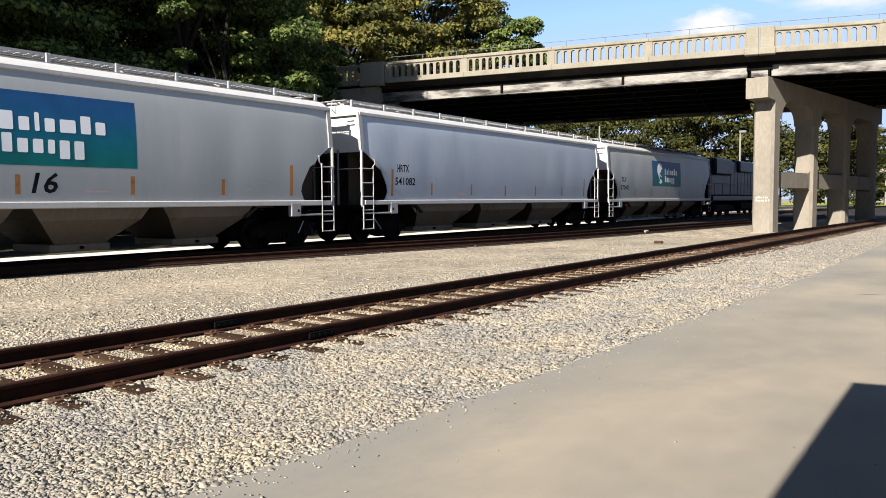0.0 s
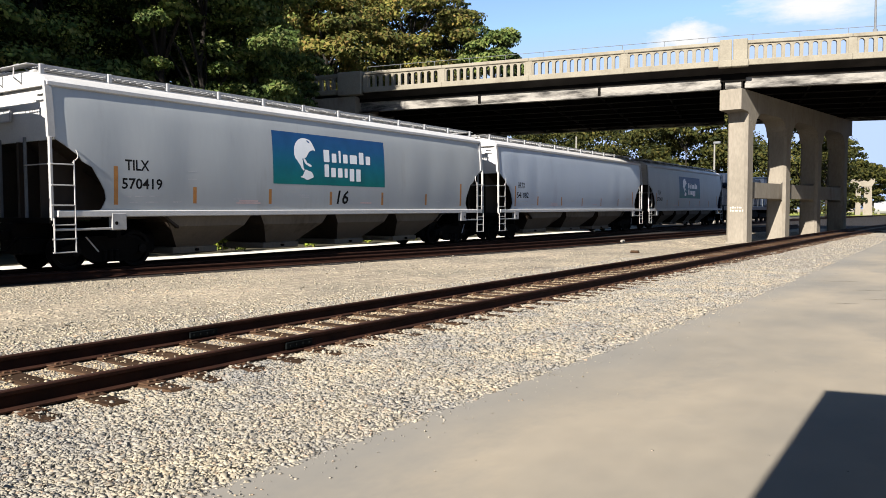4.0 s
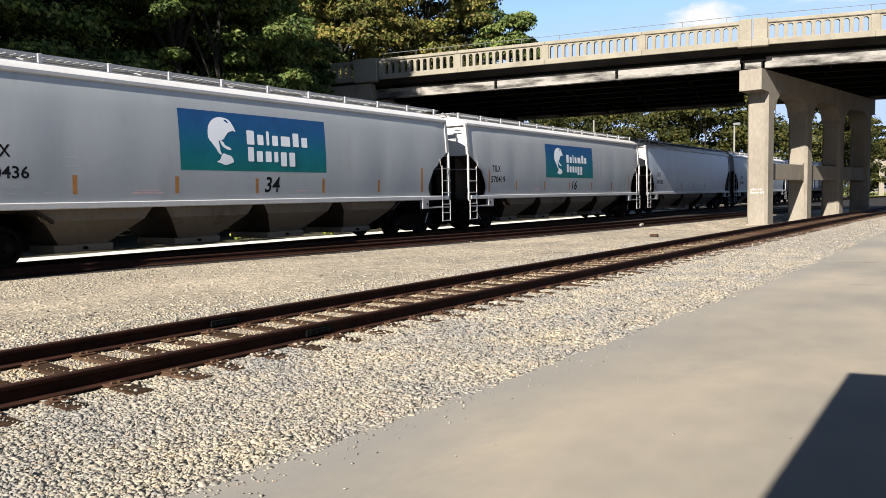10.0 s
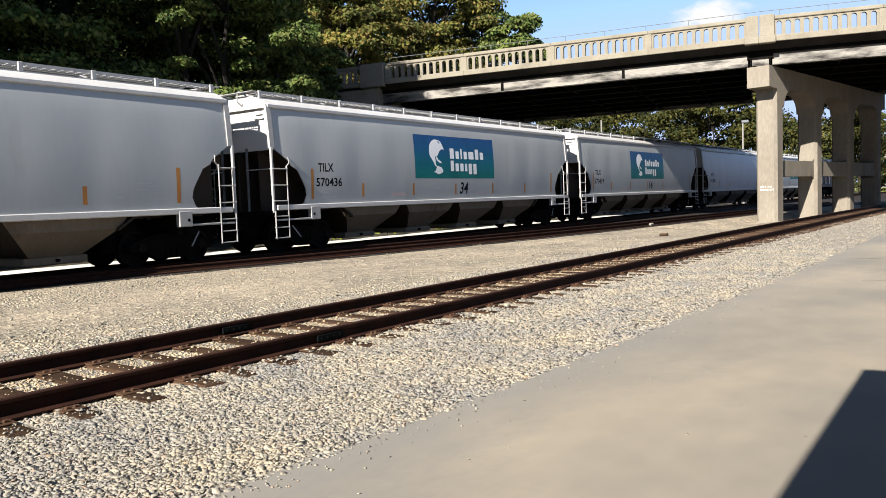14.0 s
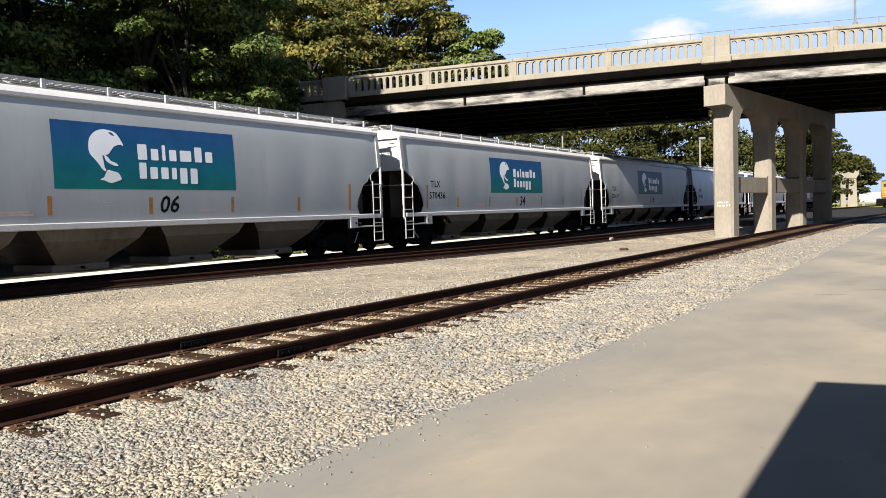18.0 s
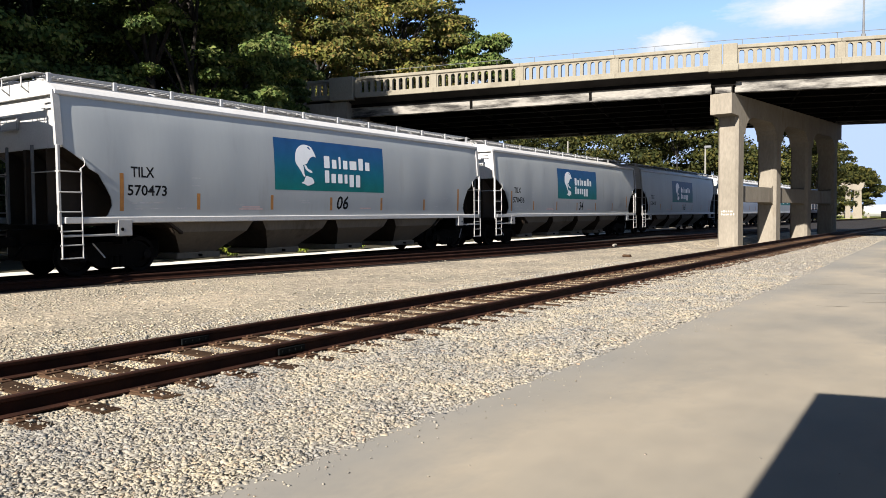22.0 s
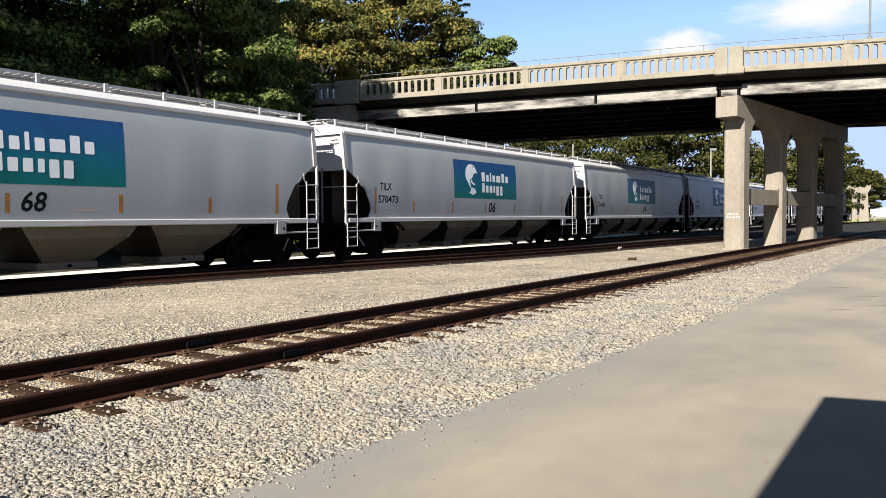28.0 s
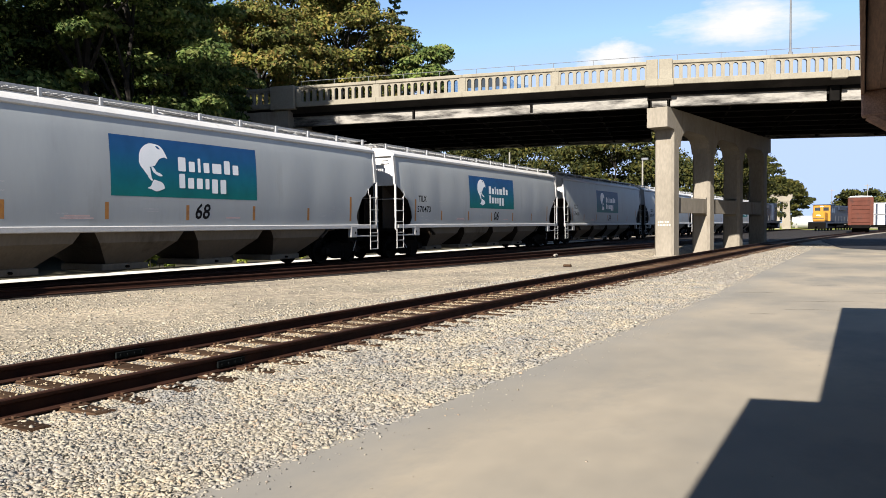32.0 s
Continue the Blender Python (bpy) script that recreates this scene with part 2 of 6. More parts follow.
M = {
    "dirt": mat("packed_gravel_dirt", (0.176, 0.156, 0.122), (0.318, 0.270, 0.200), scale=0.35, rough=0.95, bump=0.9, bscale=45, bdist=0.025, fine=0.4, stain=(0.1134, 0.09516, 0.07634), stain_scale=0.45, stain_from=0.55, voronoi=16),
    "ballast": mat("ballast_bed", (0.168, 0.1501, 0.1254), (0.2352, 0.2128, 0.1792), scale=2.0, rough=0.95, bump=0.7, bscale=40, bdist=0.02, fine=0.3, voronoi=30),
    "crib_dirt": mat("rust_stained_dirt", (0.085, 0.062, 0.042), (0.150, 0.115, 0.080), scale=1.6, rough=0.95, bump=0.8, bscale=40, bdist=0.02, fine=0.4, voronoi=26),
    "stone": mat("crushed_stone", (0.1432, 0.1426, 0.1402), (0.2248, 0.2042, 0.1614), scale=1.1, rough=0.9, fine=0.2),
    "yard_stone": mat("dusty_yard_stone", (0.1552, 0.146, 0.1248), (0.2425, 0.222, 0.1712), scale=0.9, rough=0.9, fine=0.2),
    "tan_stone": mat("rust_dusted_stone", (0.190, 0.155, 0.108), (0.262, 0.222, 0.160), scale=2.0, rough=0.9, fine=0.2),
    "pale_gravel": mat("sun_bright_gravel", (0.4275, 0.4037, 0.3562), (0.5463, 0.5225, 0.475), scale=0.8, rough=0.95, fine=0.25, bump=0.5, bscale=30),
    "cinder": mat("dark_cinder", (0.006, 0.00451, 0.00364), (0.0162, 0.0121, 0.00936), scale=1.1, rough=0.95, bump=0.8, bscale=50, bdist=0.02, fine=0.4, stain=(0.03, 0.0209, 0.0156), stain_scale=0.7, stain_from=0.62, voronoi=24),
    "pavement": mat("worn_pavement", (0.134, 0.127, 0.1098), (0.262, 0.224, 0.1666), scale=0.30, rough=0.92, bump=0.12, bscale=160, bdist=0.004, fine=0.05, stain=(0.126, 0.121, 0.1078), stain_scale=0.26, stain_from=0.50, stretch=(1.0, 0.6, 1.0), spec=0.15),
    "dark_ground": mat("dark_ground_surface", (0.010, 0.0105, 0.013), (0.020, 0.021, 0.025), scale=0.6, rough=0.9, bump=0.3, bscale=80, fine=0.25, spec=0.1),
    "grass": mat("dry_grass", (0.13, 0.15, 0.018), (0.21, 0.215, 0.032), scale=0.2, rough=0.95, fine=0.3),
    "bank": mat("dark_woods_ground", (0.021, 0.0196, 0.0112), (0.049, 0.042, 0.021), scale=0.8, rough=0.95, fine=0.4),
    "rust": mat("rusty_rail_steel", (0.01453, 0.005381, 0.003024), (0.02993, 0.01097, 0.005796), scale=4, rough=0.8, metal=0.15, bump=0.3, bscale=80, fine=0.3, spec=0.15),
    "plate": mat("rusty_tie_plate", (0.032, 0.017, 0.010), (0.065, 0.036, 0.021), scale=6, rough=0.9, bump=0.3, spec=0.08),
    "tie": mat("creosoted_tie", (0.01872, 0.0108, 0.00648), (0.05328, 0.03168, 0.01872), scale=2.5, rough=0.95, bump=0.7, bscale=30, stretch=(0.25, 1.6, 1), fine=0.35, vary=0.3, spec=0.05),
    "dark_tie": mat("near_black_tie", (0.006, 0.005, 0.004), (0.020, 0.015, 0.011), scale=2.5, rough=0.95, bump=0.7, bscale=30, stretch=(0.25, 1.6, 1), fine=0.35, vary=0.3, spec=0.05),
    "car_grey": mat("grey_car_paint", (0.2533, 0.2682, 0.2722), (0.295, 0.3115, 0.311), scale=0.5, rough=0.5, fine=0.03, stretch=(1, 1.2, 0.25), stain=(0.2316, 0.2405, 0.2342), stain_scale=0.7, stain_from=0.6),
    "car_white": mat("pale_car_paint", (0.2598, 0.2995, 0.3526), (0.2942, 0.3339, 0.385), scale=0.5, rough=0.4, fine=0.05, stretch=(1, 1.2, 0.25), stain=(0.2253, 0.2567, 0.3005), stain_scale=0.6, stain_from=0.6),
    "chord": mat("white_roof_paint", (0.3639, 0.3578, 0.3427), (0.4143, 0.4082, 0.3941), scale=1.5, rough=0.5, fine=0.1, stain=(0.252, 0.2328, 0.2016), stain_scale=1.4, stain_from=0.62),
    "hopper": mat("dusty_hopper_paint", (0.09504, 0.07872, 0.05837), (0.1318, 0.1102, 0.0839), scale=0.9, rough=0.75, fine=0.15, stretch=(1, 1, 0.4), stain=(0.05605, 0.0428, 0.02964), stain_scale=0.9, stain_from=0.55, spec=0.2),
    # dusty brown, darkened to stand for shade inside the car's ends
    "slope": mat("slope_sheet_shade_tone", (0.01894, 0.01307, 0.008448), (0.02657, 0.01901, 0.01302), scale=0.8, rough=0.7, fine=0.2, stain=(0.01183, 0.008058, 0.005386), stain_scale=0.9, stain_from=0.52, spec=0.2),
    "steel": mat("galvanised_steel", (0.225, 0.226, 0.228), (0.290, 0.290, 0.288), scale=5, rough=0.6, metal=0.1, fine=0.15),
    "grab": mat("light_grey_ironwork", (0.2205, 0.2205, 0.2157), (0.2737, 0.2689, 0.2604), scale=6, rough=0.55, fine=0.1),
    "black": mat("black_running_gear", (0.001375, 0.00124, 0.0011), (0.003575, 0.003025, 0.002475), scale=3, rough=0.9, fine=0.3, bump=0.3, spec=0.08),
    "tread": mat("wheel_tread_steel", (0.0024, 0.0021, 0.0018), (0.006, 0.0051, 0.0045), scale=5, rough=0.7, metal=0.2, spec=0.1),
    "sign": sign_mat(),
    "sign_white": mat("white_sign_film", (0.6721, 0.689, 0.689), (0.7254, 0.7332, 0.7332), scale=2, rough=0.4, fine=0.04),
    "ink": mat("black_stencil_paint", (0.006, 0.006, 0.007), (0.014, 0.014, 0.015), scale=6, rough=0.9, spec=0.05),
    "faint": mat("faded_stencil_paint", (0.294, 0.294, 0.3038), (0.3724, 0.3724, 0.3724), scale=6, rough=0.6),
    "faint_red": mat("faded_red_stencil", (0.4347, 0.2835, 0.2646), (0.4914, 0.3591, 0.3307), scale=6, rough=0.6),
    "orange": mat("orange_reflective_tape", (0.2754, 0.1053, 0.01382), (0.358, 0.1474, 0.01901), scale=5, rough=0.55, fine=0.2, stain=(0.1744, 0.07582, 0.03024), stain_scale=3, stain_from=0.55),
    "concrete": mat("weathered_concrete", (0.1441, 0.1273, 0.1017), (0.1882, 0.1677, 0.1356), scale=0.7, rough=0.9, bump=0.35, bscale=35, bdist=0.008, fine=0.14, stain=(0.1107, 0.09151, 0.06893), stain_scale=0.7, stain_from=0.57, stretch=(1, 1, 0.35), spec=0.12),
    "concrete_light": mat("pale_parapet_concrete", (0.145, 0.13, 0.0999), (0.181, 0.165, 0.128), scale=0.9, rough=0.9, bump=0.3, bscale=40, bdist=0.006, fine=0.14, stain=(0.109, 0.0945, 0.0718), stain_scale=1.1, stain_from=0.57),
    "pale_mark": mat("old_whitewash_mark", (0.31, 0.295, 0.255), (0.37, 0.355, 0.315), scale=8, rough=0.9),
    "girder": mat("peeling_girder_paint", (0.171, 0.16, 0.141), (0.223, 0.211, 0.189), scale=0.9, rough=0.7, fine=0.2, stain=(0.0185, 0.0167, 0.0148), stain_scale=0.9, stain_from=0.47, stretch=(0.35, 0.35, 1.6), spec=0.2),
    "dark_girder": mat("shade_dark_girder_steel", (0.00216, 0.00198, 0.0018), (0.00648, 0.00576, 0.00504), scale=1.2, rough=0.9, fine=0.3, spec=0.05),
    "slab": mat("stained_shade_deck_edge", (0.014, 0.0125, 0.0115), (0.030, 0.027, 0.025), scale=0.8, rough=0.9, fine=0.2, bump=0.2, bscale=30, stain=(0.011, 0.010, 0.009), stain_scale=0.5, stain_from=0.55, spec=0.1),
    "deck_shade": mat("shade_dark_deck_concrete", (0.006, 0.0054, 0.0048), (0.015, 0.0132, 0.0108), scale=0.6, rough=0.95, fine=0.3, spec=0.05),
    "asphalt": mat("bridge_asphalt", (0.032, 0.032, 0.032), (0.056, 0.0544, 0.052), scale=0.8, rough=0.9, fine=0.2),
    "bark": mat("tree_bark", (0.008, 0.0065, 0.005), (0.02, 0.0165, 0.013), scale=2, rough=0.95, bump=0.8, bscale=14, stretch=(1, 1, 0.25), fine=0.35),
    "wood": mat("weathered_brown_boards", (0.16, 0.095, 0.065), (0.3, 0.19, 0.14), scale=1.5, rough=0.85, bump=0.4, bscale=30, stretch=(3, 0.2, 3), fine=0.3, vary=0.2),
    "brick": mat("depot_brick", (0.16, 0.068, 0.048), (0.232, 0.104, 0.072), scale=2, rough=0.9, fine=0.2),
    "roofing": mat("grey_roofing", (0.072, 0.0704, 0.068), (0.112, 0.108, 0.104), scale=2, rough=0.9, fine=0.25),
    "loco_blue": mat("dark_blue_engine_paint", (0.0063, 0.0115, 0.0237), (0.0158, 0.0237, 0.042), scale=1.2, rough=0.45, fine=0.15, spec=0.2),
    "loco_yellow": mat("yellow_engine_paint", (0.25, 0.112, 0.012), (0.31, 0.150, 0.020), scale=1.5, rough=0.5, fine=0.12, spec=0.2),
    "box_red": mat("brown_red_boxcar_paint", (0.0504, 0.0139, 0.00756), (0.0732, 0.0214, 0.0126), scale=0.8, rough=0.65, fine=0.2, stain=(0.0328, 0.0126, 0.00882), stain_scale=0.8, spec=0.15),
    "box_white": mat("white_boxcar_paint", (0.246, 0.249, 0.253), (0.282, 0.286, 0.29), scale=0.8, rough=0.55, fine=0.1, stain=(0.205, 0.193, 0.174), stain_scale=0.7, stain_from=0.6),
    "auto_white": mat("white_auto_paint", (0.629, 0.629, 0.629), (0.68, 0.68, 0.68), scale=1, rough=0.25, fine=0.02),
    "auto_silver": mat("silver_auto_paint", (0.496, 0.512, 0.528), (0.56, 0.576, 0.592), scale=1, rough=0.3, metal=0.3, fine=0.02),
    "auto_blue": mat("blue_auto_paint", (0.01, 0.045, 0.11), (0.015, 0.06, 0.14), scale=1, rough=0.25, fine=0.02),
    "rubber": mat("tyre_rubber", (0.015, 0.015, 0.015), (0.03, 0.03, 0.03), scale=4, rough=0.85),
    "lamp_grey": mat("dull_lamp_paint", (0.085, 0.09, 0.095), (0.12, 0.125, 0.13), scale=3, rough=0.7, fine=0.15, spec=0.2),
    "joint": mat("grey_green_joint_steel", (0.002723, 0.003403, 0.003517), (0.004991, 0.006127, 0.006353), scale=5, rough=0.7, fine=0.2, spec=0.04),
    "glass": glass_mat(),
    "pole": mat("pale_pole", (0.146, 0.139, 0.125), (0.181, 0.174, 0.157), scale=2, rough=0.8, fine=0.15),
    "leaf_dark": leaf_mat("broad_tree_leaf", [(0.01947, 0.03599, 0.01157), (0.0378, 0.06317, 0.01842), (0.06024, 0.09023, 0.02618), (0.08181, 0.1075, 0.03545), (0.09719, 0.1083, 0.04484)]),
    "leaf_warm": leaf_mat("sunny_tree_leaf", [(0.03876, 0.05042, 0.01414), (0.05988, 0.07163, 0.01938), (0.08124, 0.08562, 0.02451), (0.09588, 0.08798, 0.02747), (0.1051, 0.07603, 0.03078)]),
    "leaf_far": leaf_mat("hazy_wood_leaf", [(0.01244, 0.01722, 0.00648), (0.02333, 0.02915, 0.008424), (0.03732, 0.03974, 0.01102), (0.05132, 0.04769, 0.01426)]),
    "leaf_pine_shade": leaf_mat("pine_and_shade_leaf", [(0.00571, 0.0119, 0.00571), (0.0105, 0.02, 0.00854), (0.0167, 0.0286, 0.0105)], 0.15),
    "weed": leaf_mat("weed_leaf", [(0.0714, 0.107, 0.0179), (0.125, 0.161, 0.0267), (0.178, 0.188, 0.0445)]),
}


# ---- lines of the plan ----
RAIL_TOP, GAUGE = 0.18, 1.51
CACHE = {}
TIES = []


def siding_x(y):
    """Centre of the empty track beside the pavement."""
    return -7.05 + 0.022 * y + (0.0006 * (y - 30) ** 2 if y > 30 else 0.0)


def main_x(y):
    """Centre of the track on which the train runs."""
    return -18.27 + (0.0004 * (y - 50) ** 2 if y > 50 else 0.0)


def turnout_x(y):
    """Centre of the track that leaves the main one."""
    return float(np.mean([np.interp(y + d, (6, 9, 23, 28, 34, 48, 80), (-18.27, -17.98, -15.25, -14.55, -13.95, -12.75, -10.1)) for d in (-3.0, -1.5, 0.0, 1.5, 3.0)]))


def pave_edge(y):
    """Where the pavement gives way to the gravel of the siding."""
    return -3.64 + 0.049 * max(0.0, min(y, 14.0)) + 0.009 * max(0.0, y - 14.0)


def heading(line, y):
    return math.degrees(math.atan2(-(line(y + 0.5) - line(y - 0.5)), 1.0))


def sheet(name, rows, material, label, category, z):
    """A flat strip between two edges, from rows of y, x of one edge, x of the other."""
    b = Build()
    verts = [(x, y, z) for y, x0, x1 in rows for x in np.linspace(x0, x1, 5)]
    faces = [(5 * k + i, 5 * k + i + 1, 5 * k + i + 6, 5 * k + i + 5) for k in range(len(rows) - 1) for i in range(4)]
    b.add(verts, faces)
    return solid(name, b, material, label, category, kind="structure")


# ---- ground ----
def build_ground():
    b = Build()
    xs = [-1500, -500, -200, -120, -80, -60, -40, -20] + [-14 + 0.5 * k for k in range(20)] + [0, 20, 60, 200, 500, 1500]
    ys = [-1500, -400, -100, -40, -10, 0, 10, 20, 28, 30] + [31 + k for k in range(36)] + [70, 80, 100, 150, 250, 600, 1500]

    def dip(x, y):
        """A shallow ditch, sunk so the scaled columns' feet fit the camera's view."""
        mid = -9.4 + 0.15 * (y - 43)
        return -0.26 * min(1, max(0, (y - 31) / 7)) * min(1, max(0, (66 - y) / 3)) * min(1, max(0, (1.7 - abs(x - mid)) / 0.7))
    b.add([(x, y, -0.012 + dip(x, y)) for y in ys for x in xs],
          [(r * len(xs) + c, r * len(xs) + c + 1, (r + 1) * len(xs) + c + 1, (r + 1) * len(xs) + c) for r in range(len(ys) - 1) for c in range(len(xs) - 1)])
    solid("ground", b, M["dirt"], "light tan packed gravel and dirt of the rail yard", "ground", kind="structure")
    rng = random.Random(4)

    def edge(y):
        return pave_edge(y) + 0.10 * noise.noise((y * 0.55, 3, 0)) + 0.05 * noise.noise((y * 2.3, 7, 0))
    rows = [(y, edge(y), 45.0) for y in np.arange(-25, 52, 0.35)]
    verts, faces = [], []
    for k, (y, x0, x1) in enumerate(rows):
        verts += [(x0, y, -0.004), (x0 + 0.03, y, 0.0), (x0 + 1.2, y, 0.002), (6.0, y, 0.002), (x1, y, 0.002)]
        if k:
            faces += [(5 * k - 5 + i, 5 * k - 4 + i, 5 * k + 1 + i, 5 * k + i) for i in range(4)]
    slab = solid("pavement", Build().add(verts, faces), M["pavement"], "worn sandy grey pavement with faint stains beside the track", "pavement", kind="structure")
    # thin ragged cracks, mostly across the pavement
    for x, y, length in ((-2.1, 18.7, 0.9), (-1.0, 17.0, 1.3), (-0.2, 17.3, 0.8), (-1.5, 14.4, 0.5), (-0.8, 15.4, 0.9), (0.4, 19.6, 1.4), (0.9, 23.0, 1.6), (-0.6, 21.5, 1.1)):
        mid = [(x + length * (k / 8 - 0.5), y + 0.25 * length * (k / 8 - 0.5) + rng.uniform(-0.05, 0.05)) for k in range(9)]
        wide = [0.003 + 0.014 * math.sin(math.pi * k / 8) * rng.uniform(0.4, 1.0) for k in range(9)]
        pts = [(a, b - w, 0.0035) for (a, b), w in zip(mid, wide)] + [(a, b + w, 0.0035) for (a, b), w in zip(mid, wide)]
        part("crack", Build().add(pts, [(k, k + 1, k + 10, k + 9) for k in range(8)]), M["cinder"], slab, "thin dark crack")
    sheet("siding_ballast", [(y, siding_x(y) - 1.75, min(siding_x(y) + 4.6, pave_edge(y) + 0.02) if y < 60 else siding_x(y) + 1.9) for y in np.arange(-26, 150, 2.0)],
          M["ballast"], "pale crushed stone ballast bed of the empty track", "ballast", -0.008)
    sheet("crib_dirt", [(y, siding_x(y) - 0.70 + 0.05 * noise.noise((y, 3, 3)), siding_x(y) + 0.70 + 0.05 * noise.noise((y, 5, 5))) for y in np.arange(9, 120, 0.5)],
          M["crib_dirt"], "rust-stained brown dirt between the rails", "ballast", -0.0045)
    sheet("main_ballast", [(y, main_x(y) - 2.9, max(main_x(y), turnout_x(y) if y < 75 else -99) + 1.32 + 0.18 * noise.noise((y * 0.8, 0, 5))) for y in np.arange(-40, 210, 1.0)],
          M["cinder"], "near-black cinder bed under the main track and turnout", "ballast", -0.0055)
    sheet("far_cinder", [(y, main_x(y) - 6 + 0.6 * noise.noise((y * 0.3, 1, 5)), 14 + 0.8 * noise.noise((y * 0.3, 4, 5))) for y in np.arange(67, 172, 2.0)],
          M["cinder"], "dark cinder ground of the yard beyond the bridge", "ballast", -0.0095)
    sheet("asphalt_patch", [(y, float(np.interp(y, (49, 52, 60, 72, 86), (1.1, -1.1, -2.0, -3.2, -2.6))) + 0.25 * noise.noise((y * 0.6, 9, 1)), 16.0) for y in np.arange(49, 87, 1.0)],
          M["dark_ground"], "dark patch of ground beyond the pale pavement", "road", 0.007)
    # dark sheet put in for the shade under the trees
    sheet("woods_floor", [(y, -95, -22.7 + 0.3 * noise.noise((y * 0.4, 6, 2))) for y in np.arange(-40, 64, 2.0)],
          M["bank"], "ground under the trees, painted dark for their shade", "ground", -0.0065)
    # the ground's sun glare is put in as a paler gravel
    sheet("service_strip", [(y, -22.9 + 0.3 * noise.noise((y * 0.5, 2, 2)), -21.1 + 0.15 * noise.noise((y * 0.7, 8, 2))) for y in np.arange(-30, 62, 1.0)],
          M["pale_gravel"], "gravel strip beyond the train, painted pale for full sun", "gravel", -0.005)
    sheet("meadow", [(172, -60, 4), (200, -60, 2), (240, -60, 0), (330, -60, 0)], M["grass"], "sunny yellow-green grass beyond the yard", "grass", 0.02)


# ---- tracks ----
def rail_build(line, side, y0, y1, step):
    """A rail of true section along a line of the plan, its foot on the ties."""
    prof = [(-0.07, 0.012), (0.07, 0.012), (0.07, 0.024), (0.012, 0.042), (0.010, 0.125), (0.034, 0.142), (0.036, 0.170), (0.028, 0.18),
            (-0.028, 0.18), (-0.036, 0.170), (-0.034, 0.142), (-0.010, 0.125), (-0.012, 0.042), (-0.07, 0.024)]
    n = len(prof)
    b = Build()
    ys = np.arange(y0, y1 + 0.01, step)
    verts = []
    for y in ys:
        x = line(y) + side * GAUGE / 2
        verts += [(x + p, y, z) for p, z in prof]
    faces = [(k * n + i, (k + 1) * n + i, (k + 1) * n + (i + 1) % n, k * n + (i + 1) % n) for k in range(len(ys) - 1) for i in range(n)]
    faces += [tuple(range(n)), tuple(reversed(range((len(ys) - 1) * n, len(ys) * n)))]
    return b.add(verts, faces)


def build_track(name, label, line, y0, y1, tie_y0, tie_y1, step, top, plates_to):
    t = thing(name, label, "railway track", kind="structure")
    for side in (-1, 1):
        part("rail", rail_build(line, side, y0, y1, step), M["rust"], t, "rusty brown steel rail")
    rng = random.Random(len(name))
    shapes = []
    for k in range(4):
        b = Build()
        b.box(-1.3, 1.3, -0.115, 0.115, -0.17, 0.0, 0.02)
        b.v = [(x + rng.uniform(-.012, .012), y + rng.uniform(-.012, .012), z + (rng.uniform(-.01, .006) if z > -0.1 else 0)) for x, y, z in b.v]
        me = b.mesh("tie")
        me.materials.append(M["tie" if name == "siding_track" else "dark_tie"])
        shapes.append(me)
    pl = Build().box(-0.19, 0.19, -0.10, 0.10, 0.0, 0.014, 0.004)
    for px in (-0.12, 0.12):
        pl.box(px - 0.018, px + 0.018, -0.05, -0.015, 0.01, 0.034, 0.004)
        pl.box(px - 0.018, px + 0.018, 0.02, 0.055, 0.01, 0.034, 0.004)
    plate = pl.mesh("tie_plate")
    plate.materials.append(M["plate"])
    y = tie_y0
    while y < tie_y1:
        yaw = heading(line, y) + rng.uniform(-1.6, 1.6)
        if name == "siding_track":
            TIES.append(y)
        tie = part("tie", rng.choice(shapes), None, t)
        tie.matrix_basis = pose(line(y) + rng.uniform(-0.05, 0.05), y, top + rng.uniform(-0.012, 0.004), 0, 0, yaw)
        if y < plates_to:
            for side in (-1, 1):
                p = part("tie_plate", plate, None, tie)
                p.matrix_basis = pose(side * GAUGE / 2, 0, 0.0)
        y += 0.52 + rng.uniform(-0.05, 0.05)
    if name == "siding_track":
        for side, y in ((1, 6.3), (-1, 6.2)):
            x = line(y) + side * GAUGE / 2
            bar = part("joint_bar", Build().box(x + 0.014, x + 0.040, y - 0.21, y + 0.21, 0.048, 0.126, 0.008), M["joint"], t, "grey-green bolted rail joint bar")
            for k in range(4):
                part("bolt", Build().rod((x + 0.04, y - 0.15 + 0.10 * k, 0.088), (x + 0.052, y - 0.15 + 0.10 * k, 0.088), 0.010, n=6), M["joint"], bar)
    return t


